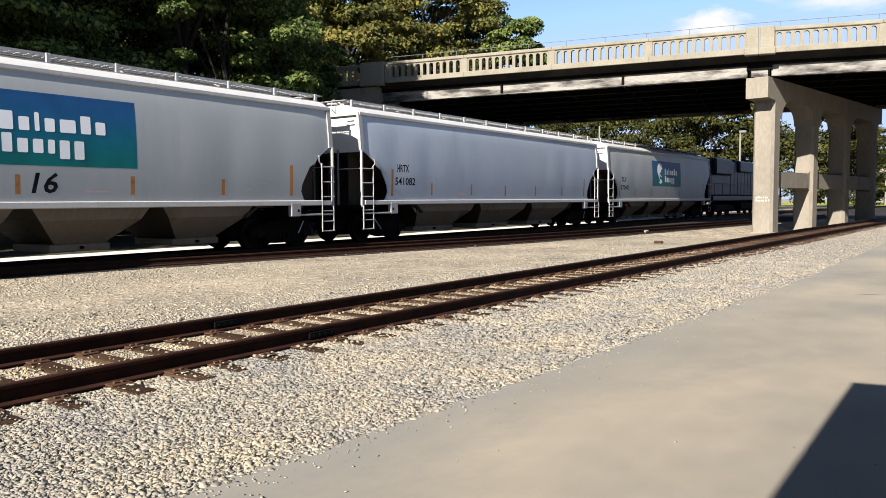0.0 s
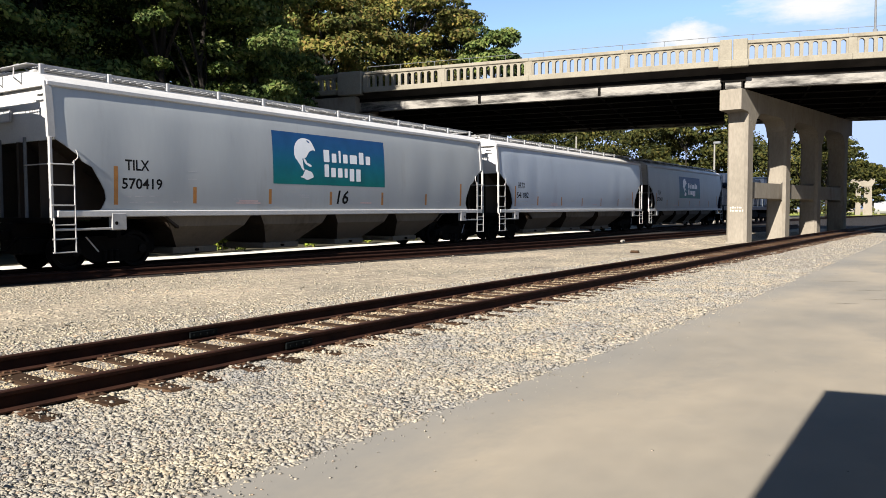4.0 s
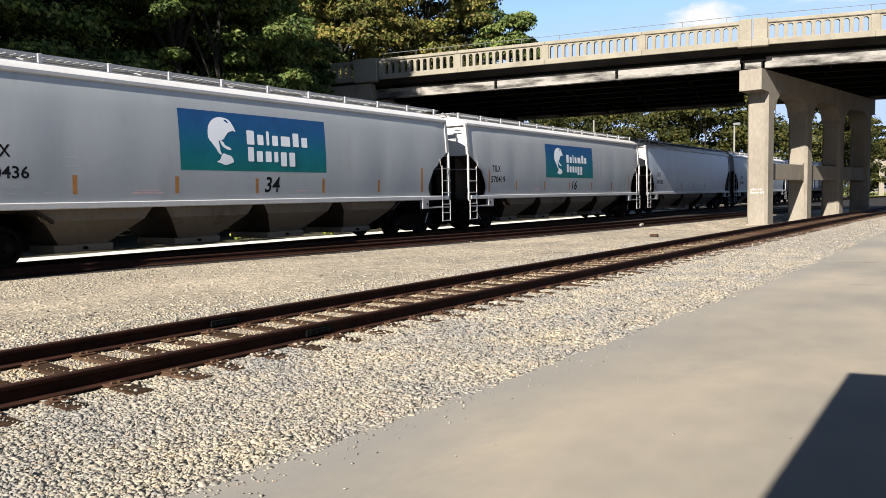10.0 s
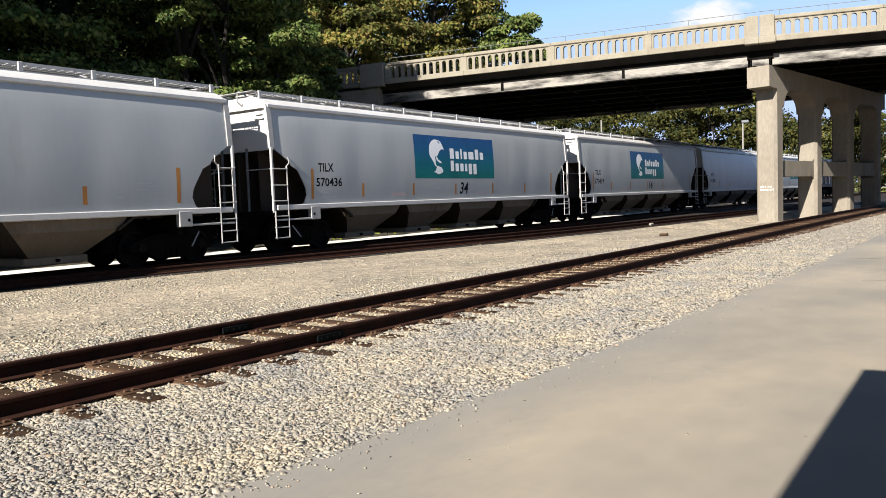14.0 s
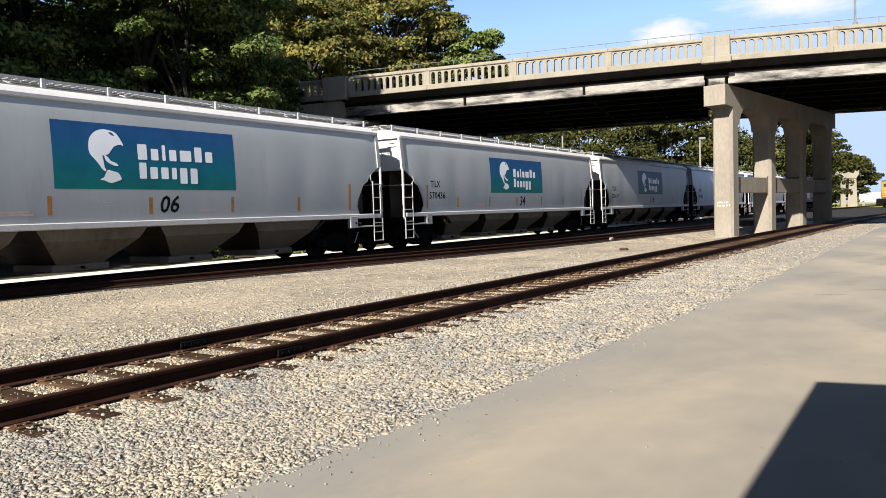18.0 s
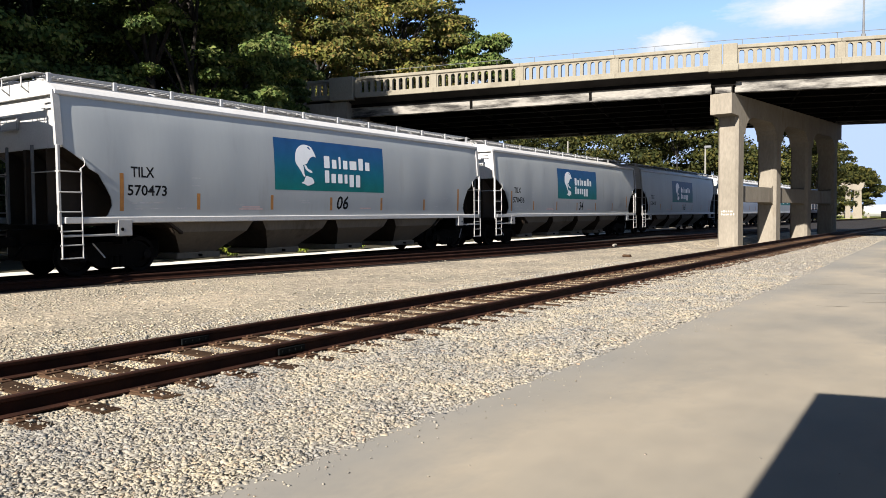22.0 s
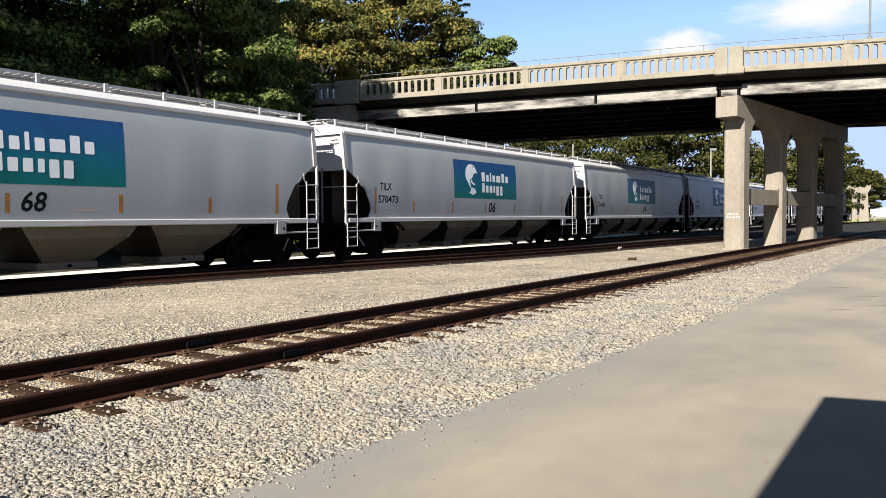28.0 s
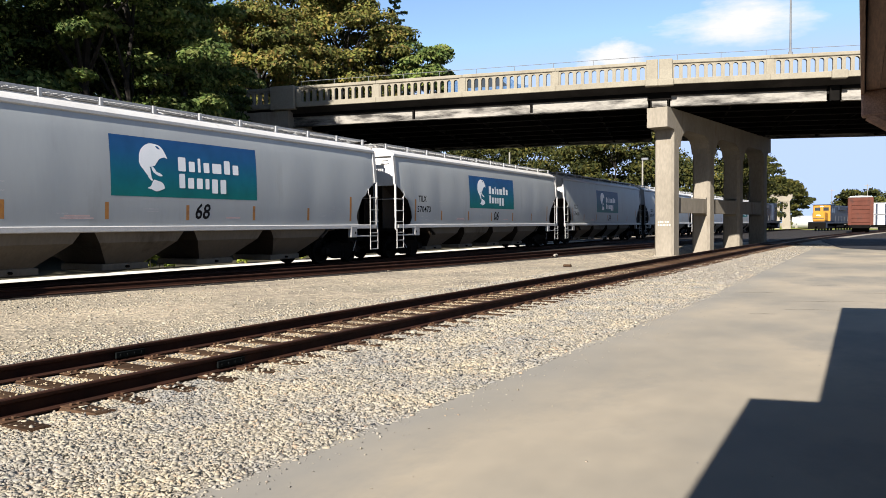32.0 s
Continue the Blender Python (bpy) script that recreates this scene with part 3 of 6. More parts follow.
# ---- loose stone ----
def stones(name, label, spots, sizes, material, seed):
    """Many small broken stones as one mesh: spots is an array of x, y, z, sizes their radii."""
    rng = np.random.default_rng(seed)
    ico = np.array([(x, y, z) for x in (-1, 1) for y in (-1, 1) for z in (-1, 1)]) * 0.62
    fc = np.array([(0, 1, 3, 2), (4, 6, 7, 5), (0, 4, 5, 1), (2, 3, 7, 6), (1, 5, 7, 3)])
    n = len(spots)
    shape = ico[None] * rng.uniform(0.35, 1.40, (n, 8, 3)) * rng.uniform((0.7, 0.6, 0.26), (1.35, 1.1, 0.52), (n, 3))[:, None]
    a, t = rng.uniform(0, 2 * np.pi, n), rng.normal(0, 0.6, n)
    ca, sa, ct, st = np.cos(a), np.sin(a), np.cos(t), np.sin(t)
    y, z = shape[..., 1] * ct[:, None] - shape[..., 2] * st[:, None], shape[..., 1] * st[:, None] + shape[..., 2] * ct[:, None]
    x = shape[..., 0] * ca[:, None] - y * sa[:, None]
    y = shape[..., 0] * sa[:, None] + y * ca[:, None]
    v = np.stack([x, y, z], -1) * sizes[:, None, None] + spots[:, None]
    f = (fc[None] + 8 * np.arange(n)[:, None, None]).reshape(-1, 4)
    me = big_mesh(name, v.reshape(-1, 3), f)
    me.materials.append(material)
    ob = new(name, me)
    return tagged(ob, label, "gravel", kind="stuff")


def stone_mat(m):
    nt = m.node_tree
    geo = nt.nodes.new("ShaderNodeNewGeometry")
    r = ramp(nt, [(0.0, (0.70, 0.68, 0.66)), (0.16, (0.92, 0.92, 0.92)), (0.36, (1.12, 1.04, 0.90)), (0.54, (1.02, 1.02, 1.02)), (0.72, (1.16, 1.10, 0.97)), (0.9, (1.28, 1.23, 1.12)), (1.0, (1.20, 0.94, 0.76))])
    nt.links.new(geo.outputs["Random Per Island"], r.inputs[0])
    bsdf = nt.nodes["Principled BSDF"]
    was = bsdf.inputs["Base Color"].links[0].from_socket
    nt.links.new(mix_colour(nt, 1.0, was, r.outputs[0], "MULTIPLY"), bsdf.inputs["Base Color"])


def washed_edge(m):
    """A greyer, rain-washed strip of the pavement along the gravel, with an uneven border."""
    nt = m.node_tree
    tc = nt.nodes.new("ShaderNodeTexCoord")
    sep = nt.nodes.new("ShaderNodeSeparateXYZ")
    nt.links.new(tc.outputs["Object"], sep.inputs[0])
    along = nt.nodes.new("ShaderNodeMath")
    along.operation = "MULTIPLY_ADD"
    nt.links.new(sep.outputs["Y"], along.inputs[0])
    along.inputs[1].default_value, along.inputs[2].default_value = -0.030, 3.42
    far = nt.nodes.new("ShaderNodeMath")
    far.operation = "ADD"
    nt.links.new(sep.outputs["X"], far.inputs[0])
    nt.links.new(along.outputs[0], far.inputs[1])
    wob = noise_node(nt, tc.outputs["Object"], 0.7, 5.0)
    sway = nt.nodes.new("ShaderNodeMath")
    sway.operation = "MULTIPLY_ADD"
    nt.links.new(wob.outputs["Fac"], sway.inputs[0])
    sway.inputs[1].default_value = 1.6
    nt.links.new(far.outputs[0], sway.inputs[2])
    r = ramp(nt, [(0.5, (0.6, 0.6, 0.6)), (0.95, (0, 0, 0))])
    half = nt.nodes.new("ShaderNodeMath")
    half.operation = "MULTIPLY"
    nt.links.new(sway.outputs[0], half.inputs[0])
    half.inputs[1].default_value = 0.6
    nt.links.new(half.outputs[0], r.inputs[0])
    bsdf = nt.nodes["Principled BSDF"]
    was = bsdf.inputs["Base Color"].links[0].from_socket
    nt.links.new(mix_colour(nt, r.outputs[0], was, (0.158, 0.151, 0.134)), bsdf.inputs["Base Color"])


def build_stones():
    rng = np.random.default_rng(11)
    sid, brim = np.vectorize(siding_x), np.vectorize(pave_edge)

    def scatter(n, y0, y1, lo, hi, power=1.0):
        y = y0 + (y1 - y0) * rng.random(n) ** power
        x = lo(y) + (hi(y) - lo(y)) * rng.random(n)
        return x, y

    ties = np.array(TIES)

    def over_tie(x, y):
        return (np.abs(y[:, None] - ties[None]).min(1) < 0.125) & (np.abs(x - sid(y)) < 1.27)

    def layer(name, label, n, y0, y1, lo, hi, power, r0, r1, sink, seed, fade=False, keep=0.03, patchy=False, stone="stone"):
        x, y = scatter(n, y0, y1, lo, hi, power)
        ok = (np.abs(np.abs(x - sid(y)) - GAUGE / 2) > 0.10) & (~over_tie(x, y) | (rng.random(n) < keep))
        if fade:
            ok &= rng.random(n) < np.clip((brim(y) + 0.18 - x) * (2.2 - 0.10 * np.minimum(y, 14.0)) + 0.2 * rng.random(n), 0.06, 1)
        if patchy:
            field = np.array([noise.noise((a * 0.30, b * 0.16, 1.5)) + 0.5 * noise.noise((a * 1.1, b * 0.6, 4.5)) for a, b in zip(x, y)])
            ok &= (rng.random(n) < np.clip(1.35 - y / 16, 0.12, 1)) & ((field > 0.12) | (rng.random(n) < 0.36) | (x > sid(y) - 2.4 - 2.2 * np.clip(1 - y / 16, 0, 1)))
        x, y = x[ok], y[ok]
        size = (r0 + (r1 - r0) * rng.random(len(x)) ** (2.6 if patchy else 2.1)) * (0.82 + 0.055 * np.minimum(y, 7.5) if fade and y1 < 10 else 1.0)
        stones(name, label, np.c_[x, y, -size * 0.12 - sink + np.where(over_tie(x, y), 0.014 + 0.25 * size, 0.0)], size, M[stone], seed)

    layer("shoulder_gravel", "pale grey and tan crushed stone shoulder of the track", 64000, 1.7, 7.5, lambda y: sid(y) + 0.70, lambda y: brim(y) + 0.08, 1.05, 0.008, 0.034, 0.001, 1, True, 0.08)
    layer("rear_gravel", "crushed stone shoulder behind the near rails", 7000, -4.0, 1.7, lambda y: sid(y) + 0.70, lambda y: brim(y) + 0.05, 0.8, 0.014, 0.040, 0.002, 8)
    layer("middle_gravel", "crushed stone shoulder beside the rails", 50000, 7.5, 22.0, lambda y: sid(y) + 0.70, lambda y: brim(y) + 0.08, 1.3, 0.012, 0.046, 0.003, 6, True, 0.08)
    layer("crib_gravel", "crushed stone between the wooden ties", 22000, 1.0, 26.0, lambda y: sid(y) - 0.74, lambda y: sid(y) + 0.72, 1.7, 0.011, 0.029, 0.000, 2, False, 0.13, stone="tan_stone")
    layer("outer_gravel", "crushed stone along the far side of the siding", 18000, 3.0, 26.0, lambda y: sid(y) - 2.4, lambda y: sid(y) - 0.74, 1.3, 0.010, 0.036, 0.004, 7, keep=0.16)
    layer("yard_gravel", "scattered light gravel on the open ground", 52000, 3.0, 34.0, lambda y: -16.4 + np.clip((y - 12) * 0.17, 0, 9), lambda y: sid(y) - 1.9, 1.25, 0.012, 0.046, 0.008, 3, patchy=True, stone="yard_stone")
    layer("far_shoulder_gravel", "crushed stone shoulder further along the track", 12000, 22.0, 60.0, lambda y: sid(y) + 0.75, lambda y: brim(y) + 0.05, 1.2, 0.022, 0.055, 0.008, 4)
    # pale grit scattered over the pavement
    gy = 3.0 + 34 * rng.random(60) ** 1.2
    gx = brim(gy) + 0.4 + (3.2 + 0.06 * gy) * rng.random(60)
    grit = rng.uniform(0.005, 0.014, 60)
    stones("pavement_grit", "pale grit lying on the pavement", np.c_[gx, gy, grit * 0.2 + 0.002], grit, M["stone"], 9)
    # stray pebbles on the pavement edge
    y = 1.5 + 24.5 * rng.random(800) ** 1.4
    spill = np.array([0.10 + 0.16 * max(0.0, noise.noise((b * 1.3, 2.2, 7.7)) + 0.3 * noise.noise((b * 4.0, 1.0, 3.0))) for b in y])
    x = brim(y) + np.abs(rng.normal(0, 1, 800)) * np.where(rng.random(800) < 0.10, 0.40, spill + 0.02 * y)
    size = rng.uniform(0.004, 0.014, 800)
    stones("stray_gravel", "stray pebbles on the edge of the pavement", np.c_[x, y, size * 0.3 + 0.002], size, M["stone"], 5)
    for px, py, r, m, lab in ((-9.63, 27.25, 0.11, "tie", "dark flat scrap of wood lying on the gravel"), (-13.2, 35.2, 0.17, "stone", "white rock beside the dark track bed")):
        b = Build().box(-r * 1.4, r * 1.4, -r, r, -0.02, r * 0.8, r * 0.3)
        rr = random.Random(int(px * 10))
        b.v = [(px + x * rr.uniform(0.8, 1.1), py + y * rr.uniform(0.8, 1.1), z * rr.uniform(0.8, 1.1)) for x, y, z in b.v]
        solid("rock" if m == "stone" else "wood_scrap", b, M[m], lab, "rock" if m == "stone" else "scrap")


# ---- the road bridge ----
BP, BU, BN = Vector((-8.3, 36.55)), Vector((0.9746, 0.2239)), Vector((-0.2239, 0.9746))
DECK = 17.6          # width of the bridge
BENT = Vector((0.150, 0.9887))
COLS = [Vector((-8.2, 37.3)) + BENT * 5.16 * k for k in range(4)]


def eye_scale(k):
    """Scales by k about the eye, 1.6 high: the view stays, shadows shift."""
    return Matrix.Translation((0, 0, 1.6)) @ Matrix.Scale(k, 4) @ Matrix.Translation((0, 0, -1.6))


DECK_EYE_SCALE, BENT_EYE_SCALE = eye_scale(1.13), eye_scale(1.16)


def deck_point(u, v, z):
    p = BP + BU * u + BN * v
    return (p.x, p.y, z - (0.009 * abs(u) if u < 0 else 0.010 * u))


def on_bridge(u, v, z):
    """A place on the deck: u along it, v across it."""
    return tuple(DECK_EYE_SCALE @ Vector(deck_point(u, v, z)))


def grown(build, eye_fit):
    build.v = [tuple(eye_fit @ Vector(p)) for p in build.v]
    return build


def bblock(b, u0, u1, v0, v1, z0, z1):
    return b.hexa([on_bridge(u, v, z) for z in (z0, z1) for u, v in ((u0, v0), (u1, v0), (u1, v1), (u0, v1))])


def bchamfer(b, u0, u1, v0, v1, z0, z1, c):
    t = Build().box(u0, u1, v0, v1, z0, z1, c)
    return b.add([on_bridge(*p) for p in t.v], t.f)


def baluster_mesh():
    """One baluster with the halves of two round-headed openings beside it."""
    if "baluster" in CACHE:
        return CACHE["baluster"]
    w, s, h0, h1 = 0.0775, 0.183, 8.30, 8.98
    half = [(w, h0), (w, h1 - 0.16)]
    for k in range(1, 6):
        a = math.pi / 2 * k / 5
        half.append((s - (s - w) * math.cos(a), h1 - 0.16 + 0.11 * math.sin(a)))
    half.append((s, h1))
    poly = half + [(-x, z) for x, z in reversed(half)]
    CACHE["baluster"] = Build().prism(poly, "y", 0.07, 0.27).mesh("baluster")
    CACHE["baluster"].materials.append(M["concrete_light"])
    return CACHE["baluster"]


def build_parapet(mirror):
    """The balustrade along one side of the deck."""
    p = thing("bridge_parapet", "weathered tan concrete balustrade with round-headed openings on the road bridge", "parapet", "bridge parapets")

    def vv(v):
        return DECK - v if mirror else v
    bal = baluster_mesh()
    yaw = math.degrees(math.atan2(BU.y, BU.x))
    panels = [(-18.65, -14.2, 11), (-14.2, -9.6, 12), (-9.6, -4.95, 12), (-4.95, -0.52, 11), (0.32, 4.70, 11), (4.70, 9.3, 12)] + [(9.3 + 4.6 * k, 13.9 + 4.6 * k, 12) for k in range(5)]
    for u0, u1, n in panels:
        a, c = u0 + 0.17, u1 - 0.17
        pitch = (c - a) / n
        for k in range(n + 1):
            uu = a + pitch * k
            ob = part("baluster", bal, None, p)
            if mirror:
                ob.matrix_basis = DECK_EYE_SCALE @ pose(*deck_point(uu, DECK, 0), 0, 0, yaw + 180) @ Matrix.Diagonal((pitch / 0.366, 1, 1, 1))
            else:
                ob.matrix_basis = DECK_EYE_SCALE @ pose(*deck_point(uu, 0, 0), 0, 0, yaw) @ Matrix.Diagonal((pitch / 0.366, 1, 1, 1))
        part("top_rail", bchamfer(Build(), u0, u1, vv(0.0), vv(0.34), 8.99, 9.16, 0.03), M["concrete_light"], p)
        part("base_rail", bchamfer(Build(), u0, u1, vv(-0.02), vv(0.36), 8.04, 8.31, 0.02), M["concrete_light"], p)
        if u1 != -0.52:
            part("panel_post", bchamfer(Build(), u1 - 0.17, u1 + 0.17, vv(0.03), vv(0.31), 8.1, 9.0, 0.02), M["concrete_light"], p)
    part("panel_post", bchamfer(Build(), -18.75, -18.46, vv(0.03), vv(0.31), 8.1, 9.0, 0.02), M["concrete_light"], p)
    for u0, u1 in ((-0.70, -0.165), (-0.125, 0.49)):
        b = Build()
        bchamfer(b, u0, u1, vv(-0.10), vv(0.40), 8.28, 9.22, 0.03)
        bchamfer(b, u0 - 0.05, u1 + (0.05 if u1 > 0.1 else 0.01), vv(-0.16), vv(0.42), 7.98, 8.30, 0.03)
        part("pier_block", b, M["concrete_light"], p)
    part("pier_block", bchamfer(Build(), -20.2, -18.78, vv(-0.12), vv(0.42), 7.95, 9.2, 0.03), M["concrete_light"], p)
    part("bracket", bchamfer(Build(), 7.2, 7.86, vv(-0.12), vv(0.4), 7.98, 8.36, 0.03), M["concrete_light"], p)
    # pipe rail over the coping
    rail = Build()
    for u0, u1 in ((-18.6, 0.0), (0.0, 33.0)):
        rail.rod(on_bridge(u0, vv(0.17), 9.42), on_bridge(u1, vv(0.17), 9.42), 0.014, n=6)
    part("pipe_rail", rail, M["lamp_grey"], p, "thin galvanised pipe rail")
    for k in range(27):
        u = -18.5 + 1.92 * k
        part("rail_post", Build().rod(on_bridge(u, vv(0.17), 9.14), on_bridge(u, vv(0.17), 9.43), 0.016, n=6), M["lamp_grey"], p)
    return p


def build_bridge():
    deck = thing("road_bridge", "road bridge of steel girders, undersides painted shade-dark, with a concrete deck over the tracks", "bridge", kind="structure")
    for u0, u1 in ((-19.2, 0.0), (0.0, 60.0)):
        # the slab's near-black colour carries the shade under the deck
        part("deck_slab", bblock(Build(), u0, u1, 0.70, DECK - 0.70, 7.86, 8.12), M["deck_shade"], deck, "concrete deck slab in a dark shade tone")
        # the undercut edge's shade is put into its dark stained colour
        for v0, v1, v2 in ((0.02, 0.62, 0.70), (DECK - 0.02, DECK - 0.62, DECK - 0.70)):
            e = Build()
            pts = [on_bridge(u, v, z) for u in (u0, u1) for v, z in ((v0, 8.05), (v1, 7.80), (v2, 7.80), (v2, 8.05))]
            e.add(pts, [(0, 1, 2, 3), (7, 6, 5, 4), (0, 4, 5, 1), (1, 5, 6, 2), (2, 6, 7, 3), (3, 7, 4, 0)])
            part("deck_edge", e, M["slab"], deck, "stained sloping concrete deck edge, darkened for its shade")
        part("roadway", bblock(Build(), u0, u1, 0.45, DECK - 0.45, 8.124, 8.19), M["asphalt"], deck)
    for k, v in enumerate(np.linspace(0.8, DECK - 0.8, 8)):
        # inner girders are painted black for the shade under the deck
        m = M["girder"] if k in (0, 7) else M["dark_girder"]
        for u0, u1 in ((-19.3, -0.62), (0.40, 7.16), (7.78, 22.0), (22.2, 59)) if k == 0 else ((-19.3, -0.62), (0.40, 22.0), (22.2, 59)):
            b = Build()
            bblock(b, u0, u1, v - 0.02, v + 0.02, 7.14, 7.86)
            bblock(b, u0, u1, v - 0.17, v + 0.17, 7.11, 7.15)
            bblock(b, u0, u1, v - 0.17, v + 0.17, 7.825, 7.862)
            # dark strip added for the deck edge's shadow on the web
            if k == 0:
                part("top_flange", bblock(Build(), u0, u1, 0.66, 0.83, 7.64, 7.858), M["dark_girder"], deck, "dark strip standing for the deck edge's shadow")
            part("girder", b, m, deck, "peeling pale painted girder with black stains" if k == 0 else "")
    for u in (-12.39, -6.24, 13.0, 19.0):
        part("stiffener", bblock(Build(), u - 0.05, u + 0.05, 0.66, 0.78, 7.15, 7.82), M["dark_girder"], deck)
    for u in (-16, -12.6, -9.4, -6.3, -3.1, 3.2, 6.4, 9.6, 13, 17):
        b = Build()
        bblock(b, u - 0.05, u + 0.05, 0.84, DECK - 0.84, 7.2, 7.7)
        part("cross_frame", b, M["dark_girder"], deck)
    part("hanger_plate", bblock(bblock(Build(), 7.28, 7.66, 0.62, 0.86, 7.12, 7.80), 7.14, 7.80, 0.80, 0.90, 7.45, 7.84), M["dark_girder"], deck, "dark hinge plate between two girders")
    # bearings over the bent
    c = COLS[0] + BENT * -0.35
    b = Build()
    for dx in (-0.36, 0.36):
        b.box(c.x + dx - 0.05, c.x + dx + 0.05, c.y - 0.4, c.y - 0.1, 6.93, 7.05, 0.01)
    b.box(c.x - 0.16, c.x + 0.16, c.y - 0.45, c.y - 0.15, 6.93, 7.0, 0.02)
    part("bearing", grown(b, BENT_EYE_SCALE), M["dark_girder"], deck)
    part("diaphragm", bblock(Build(), -0.66, 0.44, 0.66, 0.84, 7.45, 7.86), M["dark_girder"], deck)
    part("rocker", bblock(bblock(Build(), -0.45, 0.25, 0.74, 0.84, 7.14, 7.45), -0.2, 0.02, 0.66, 0.74, 7.0, 7.3), M["girder"], deck, "pale painted rocker bearing")
    for u in (-0.5, 0.3):
        part("anchor_rod", bblock(Build(), u - 0.022, u + 0.022, 0.64, 0.70, 6.98, 7.48), M["dark_girder"], deck)

    # the bent of four columns
    bent = thing("bridge_bent", "tan weathered concrete bent of four columns with a cap beam and low strut", "bridge pier", kind="structure")
    yaw = math.degrees(math.atan2(-BENT.x, BENT.y))
    for k, c in enumerate(COLS):
        m = pose(c.x, c.y, 0, 0, 0, yaw)
        b = Build()
        poly = [(-0.46, -0.34), (-0.37, -0.43), (0.34, -0.43), (0.46, -0.31), (0.46, 0.31), (0.34, 0.43), (-0.37, 0.43), (-0.46, 0.34)]
        b.prism(poly, "z", -0.3, 6.1)
        b.box(-0.50, 0.50, -0.47, 0.47, -0.3, 0.06, 0.03)
        b.v = [tuple(m @ Vector(p)) for p in b.v]
        part("column", grown(b, BENT_EYE_SCALE), M["concrete"], bent, "octagonal concrete column with a pale band of old marks" if k == 0 else "")
    mark = Build()
    rng = random.Random(8)
    m = pose(COLS[0].x, COLS[0].y, 0, 0, 0, yaw)
    for row in range(2):
        x = -0.28
        while x < 0.3:
            w = rng.uniform(0.04, 0.14)
            mark.box(x, x + w, -0.436, -0.43, 1.46 + row * 0.14, 1.52 + row * 0.14 + rng.uniform(0, 0.03), 0, m)
            x += w + rng.uniform(0.02, 0.07)
    part("whitewash", grown(mark, BENT_EYE_SCALE), M["pale_mark"], bent, "worn white marks")
    # cap with curved haunches, and the strut
    def along(p):
        q = COLS[0] + BENT * p[0]
        return q, p[1]
    pts = [(-1.27, 6.93), (-1.27, 6.02), (-0.43, 5.98)]
    for k in range(4):
        s = 5.16 * k
        if k < 3:
            for j in range(6):
                a = math.pi / 2 * j / 5
                pts.append((s + 0.43 + 1.05 * (1 - math.cos(a)), 5.2 + 0.85 * math.sin(a)))
            for j in range(6):
                a = math.pi / 2 * (1 - j / 5)
                pts.append((s + 5.16 - 0.43 - 1.05 * (1 - math.cos(a)), 5.2 + 0.85 * math.sin(a)))
    e = 3 * 5.16
    pts += [(e + 0.43, 5.98), (e + 1.05, 6.02), (e + 1.05, 6.93)]
    b = Build()
    m = pose(COLS[0].x, COLS[0].y, 0, 0, 0, yaw)
    b.prism(pts, "x", -0.49, 0.49)
    b.v = [tuple(m @ Vector(p)) for p in b.v]
    part("cap_beam", grown(b, BENT_EYE_SCALE), M["concrete"], bent)
    for k in range(3):
        s = 5.16 * k
        b = Build()
        poly = [(s + 0.40, 1.95), (s + 0.68, 2.08), (s + 4.48, 2.08), (s + 4.76, 1.95), (s + 4.76, 2.95), (s + 4.48, 2.82), (s + 0.68, 2.82), (s + 0.40, 2.95)]
        b.prism(poly, "x", -0.33, 0.33)
        b.v = [tuple(m @ Vector(p)) for p in b.v]
        part("strut", grown(b, BENT_EYE_SCALE), M["concrete"], bent)

    # abutment, wing wall and the road on its bank
    ab = thing("bridge_abutment", "shaded grey concrete abutment with a wing parapet under trees", "abutment", kind="structure")
    part("breast_wall", bblock(Build(), -22.0, -19.25, 0.1, DECK - 0.1, -0.3, 7.9), M["concrete"], ab)
    part("bearing_shelf", bblock(Build(), -19.3, -18.4, 0.15, DECK - 0.15, -0.3, 6.95), M["concrete"], ab)
    part("wing_wall", bblock(Build(), -34.0, -22.0, 0.12, 0.6, -0.3, 8.1), M["concrete"], ab)
    part("wing_rail", bchamfer(Build(), -34.0, -20.2, 0.04, 0.34, 8.98, 9.16, 0.03), M["concrete_light"], ab)
    part("wing_base", bchamfer(Build(), -34.0, -20.2, 0.04, 0.34, 8.05, 8.31, 0.03), M["concrete_light"], ab)
    bal = baluster_mesh()
    byaw = math.degrees(math.atan2(BU.y, BU.x))
    for k in range(37):
        ob = part("baluster", bal, None, ab)
        ob.matrix_basis = DECK_EYE_SCALE @ pose(*deck_point(-33.9 + 0.37 * k, 0, 0), 0, 0, byaw)
    # out of view, added to darken the space under the deck
    sky_block = thing("bridge_abutment", "unseen concrete abutment, added to block low sky light", "abutment", kind="structure")
    part("breast_wall", bblock(Build(), 18.0, 20.6, 0.1, DECK - 0.1, -0.3, 7.0), M["concrete"], sky_block)
    for v0, v1 in ((0.1, 0.6), (DECK - 0.6, DECK - 0.1)):
        part("wing_wall", bblock(Build(), 20.6, 60.0, v0, v1, -0.3, 7.0), M["concrete"], sky_block)
    bank = Build()
    rows = []
    for u in (-400, -200, -100, -60, -34, -22.2):
        rows.append([on_bridge(u, v, z + 0.009 * abs(u)) for v, z in ((-11 if u < -30 else 0.55, -0.05 if u < -30 else 7.9), (0.62, 8.0), (DECK - 0.5, 8.0), (DECK + 13, -0.05))])
    bank.add([p for r in rows for p in r], [(4 * k + i, 4 * k + i + 1, 4 * k + i + 5, 4 * k + i + 4) for k in range(len(rows) - 1) for i in range(3)])
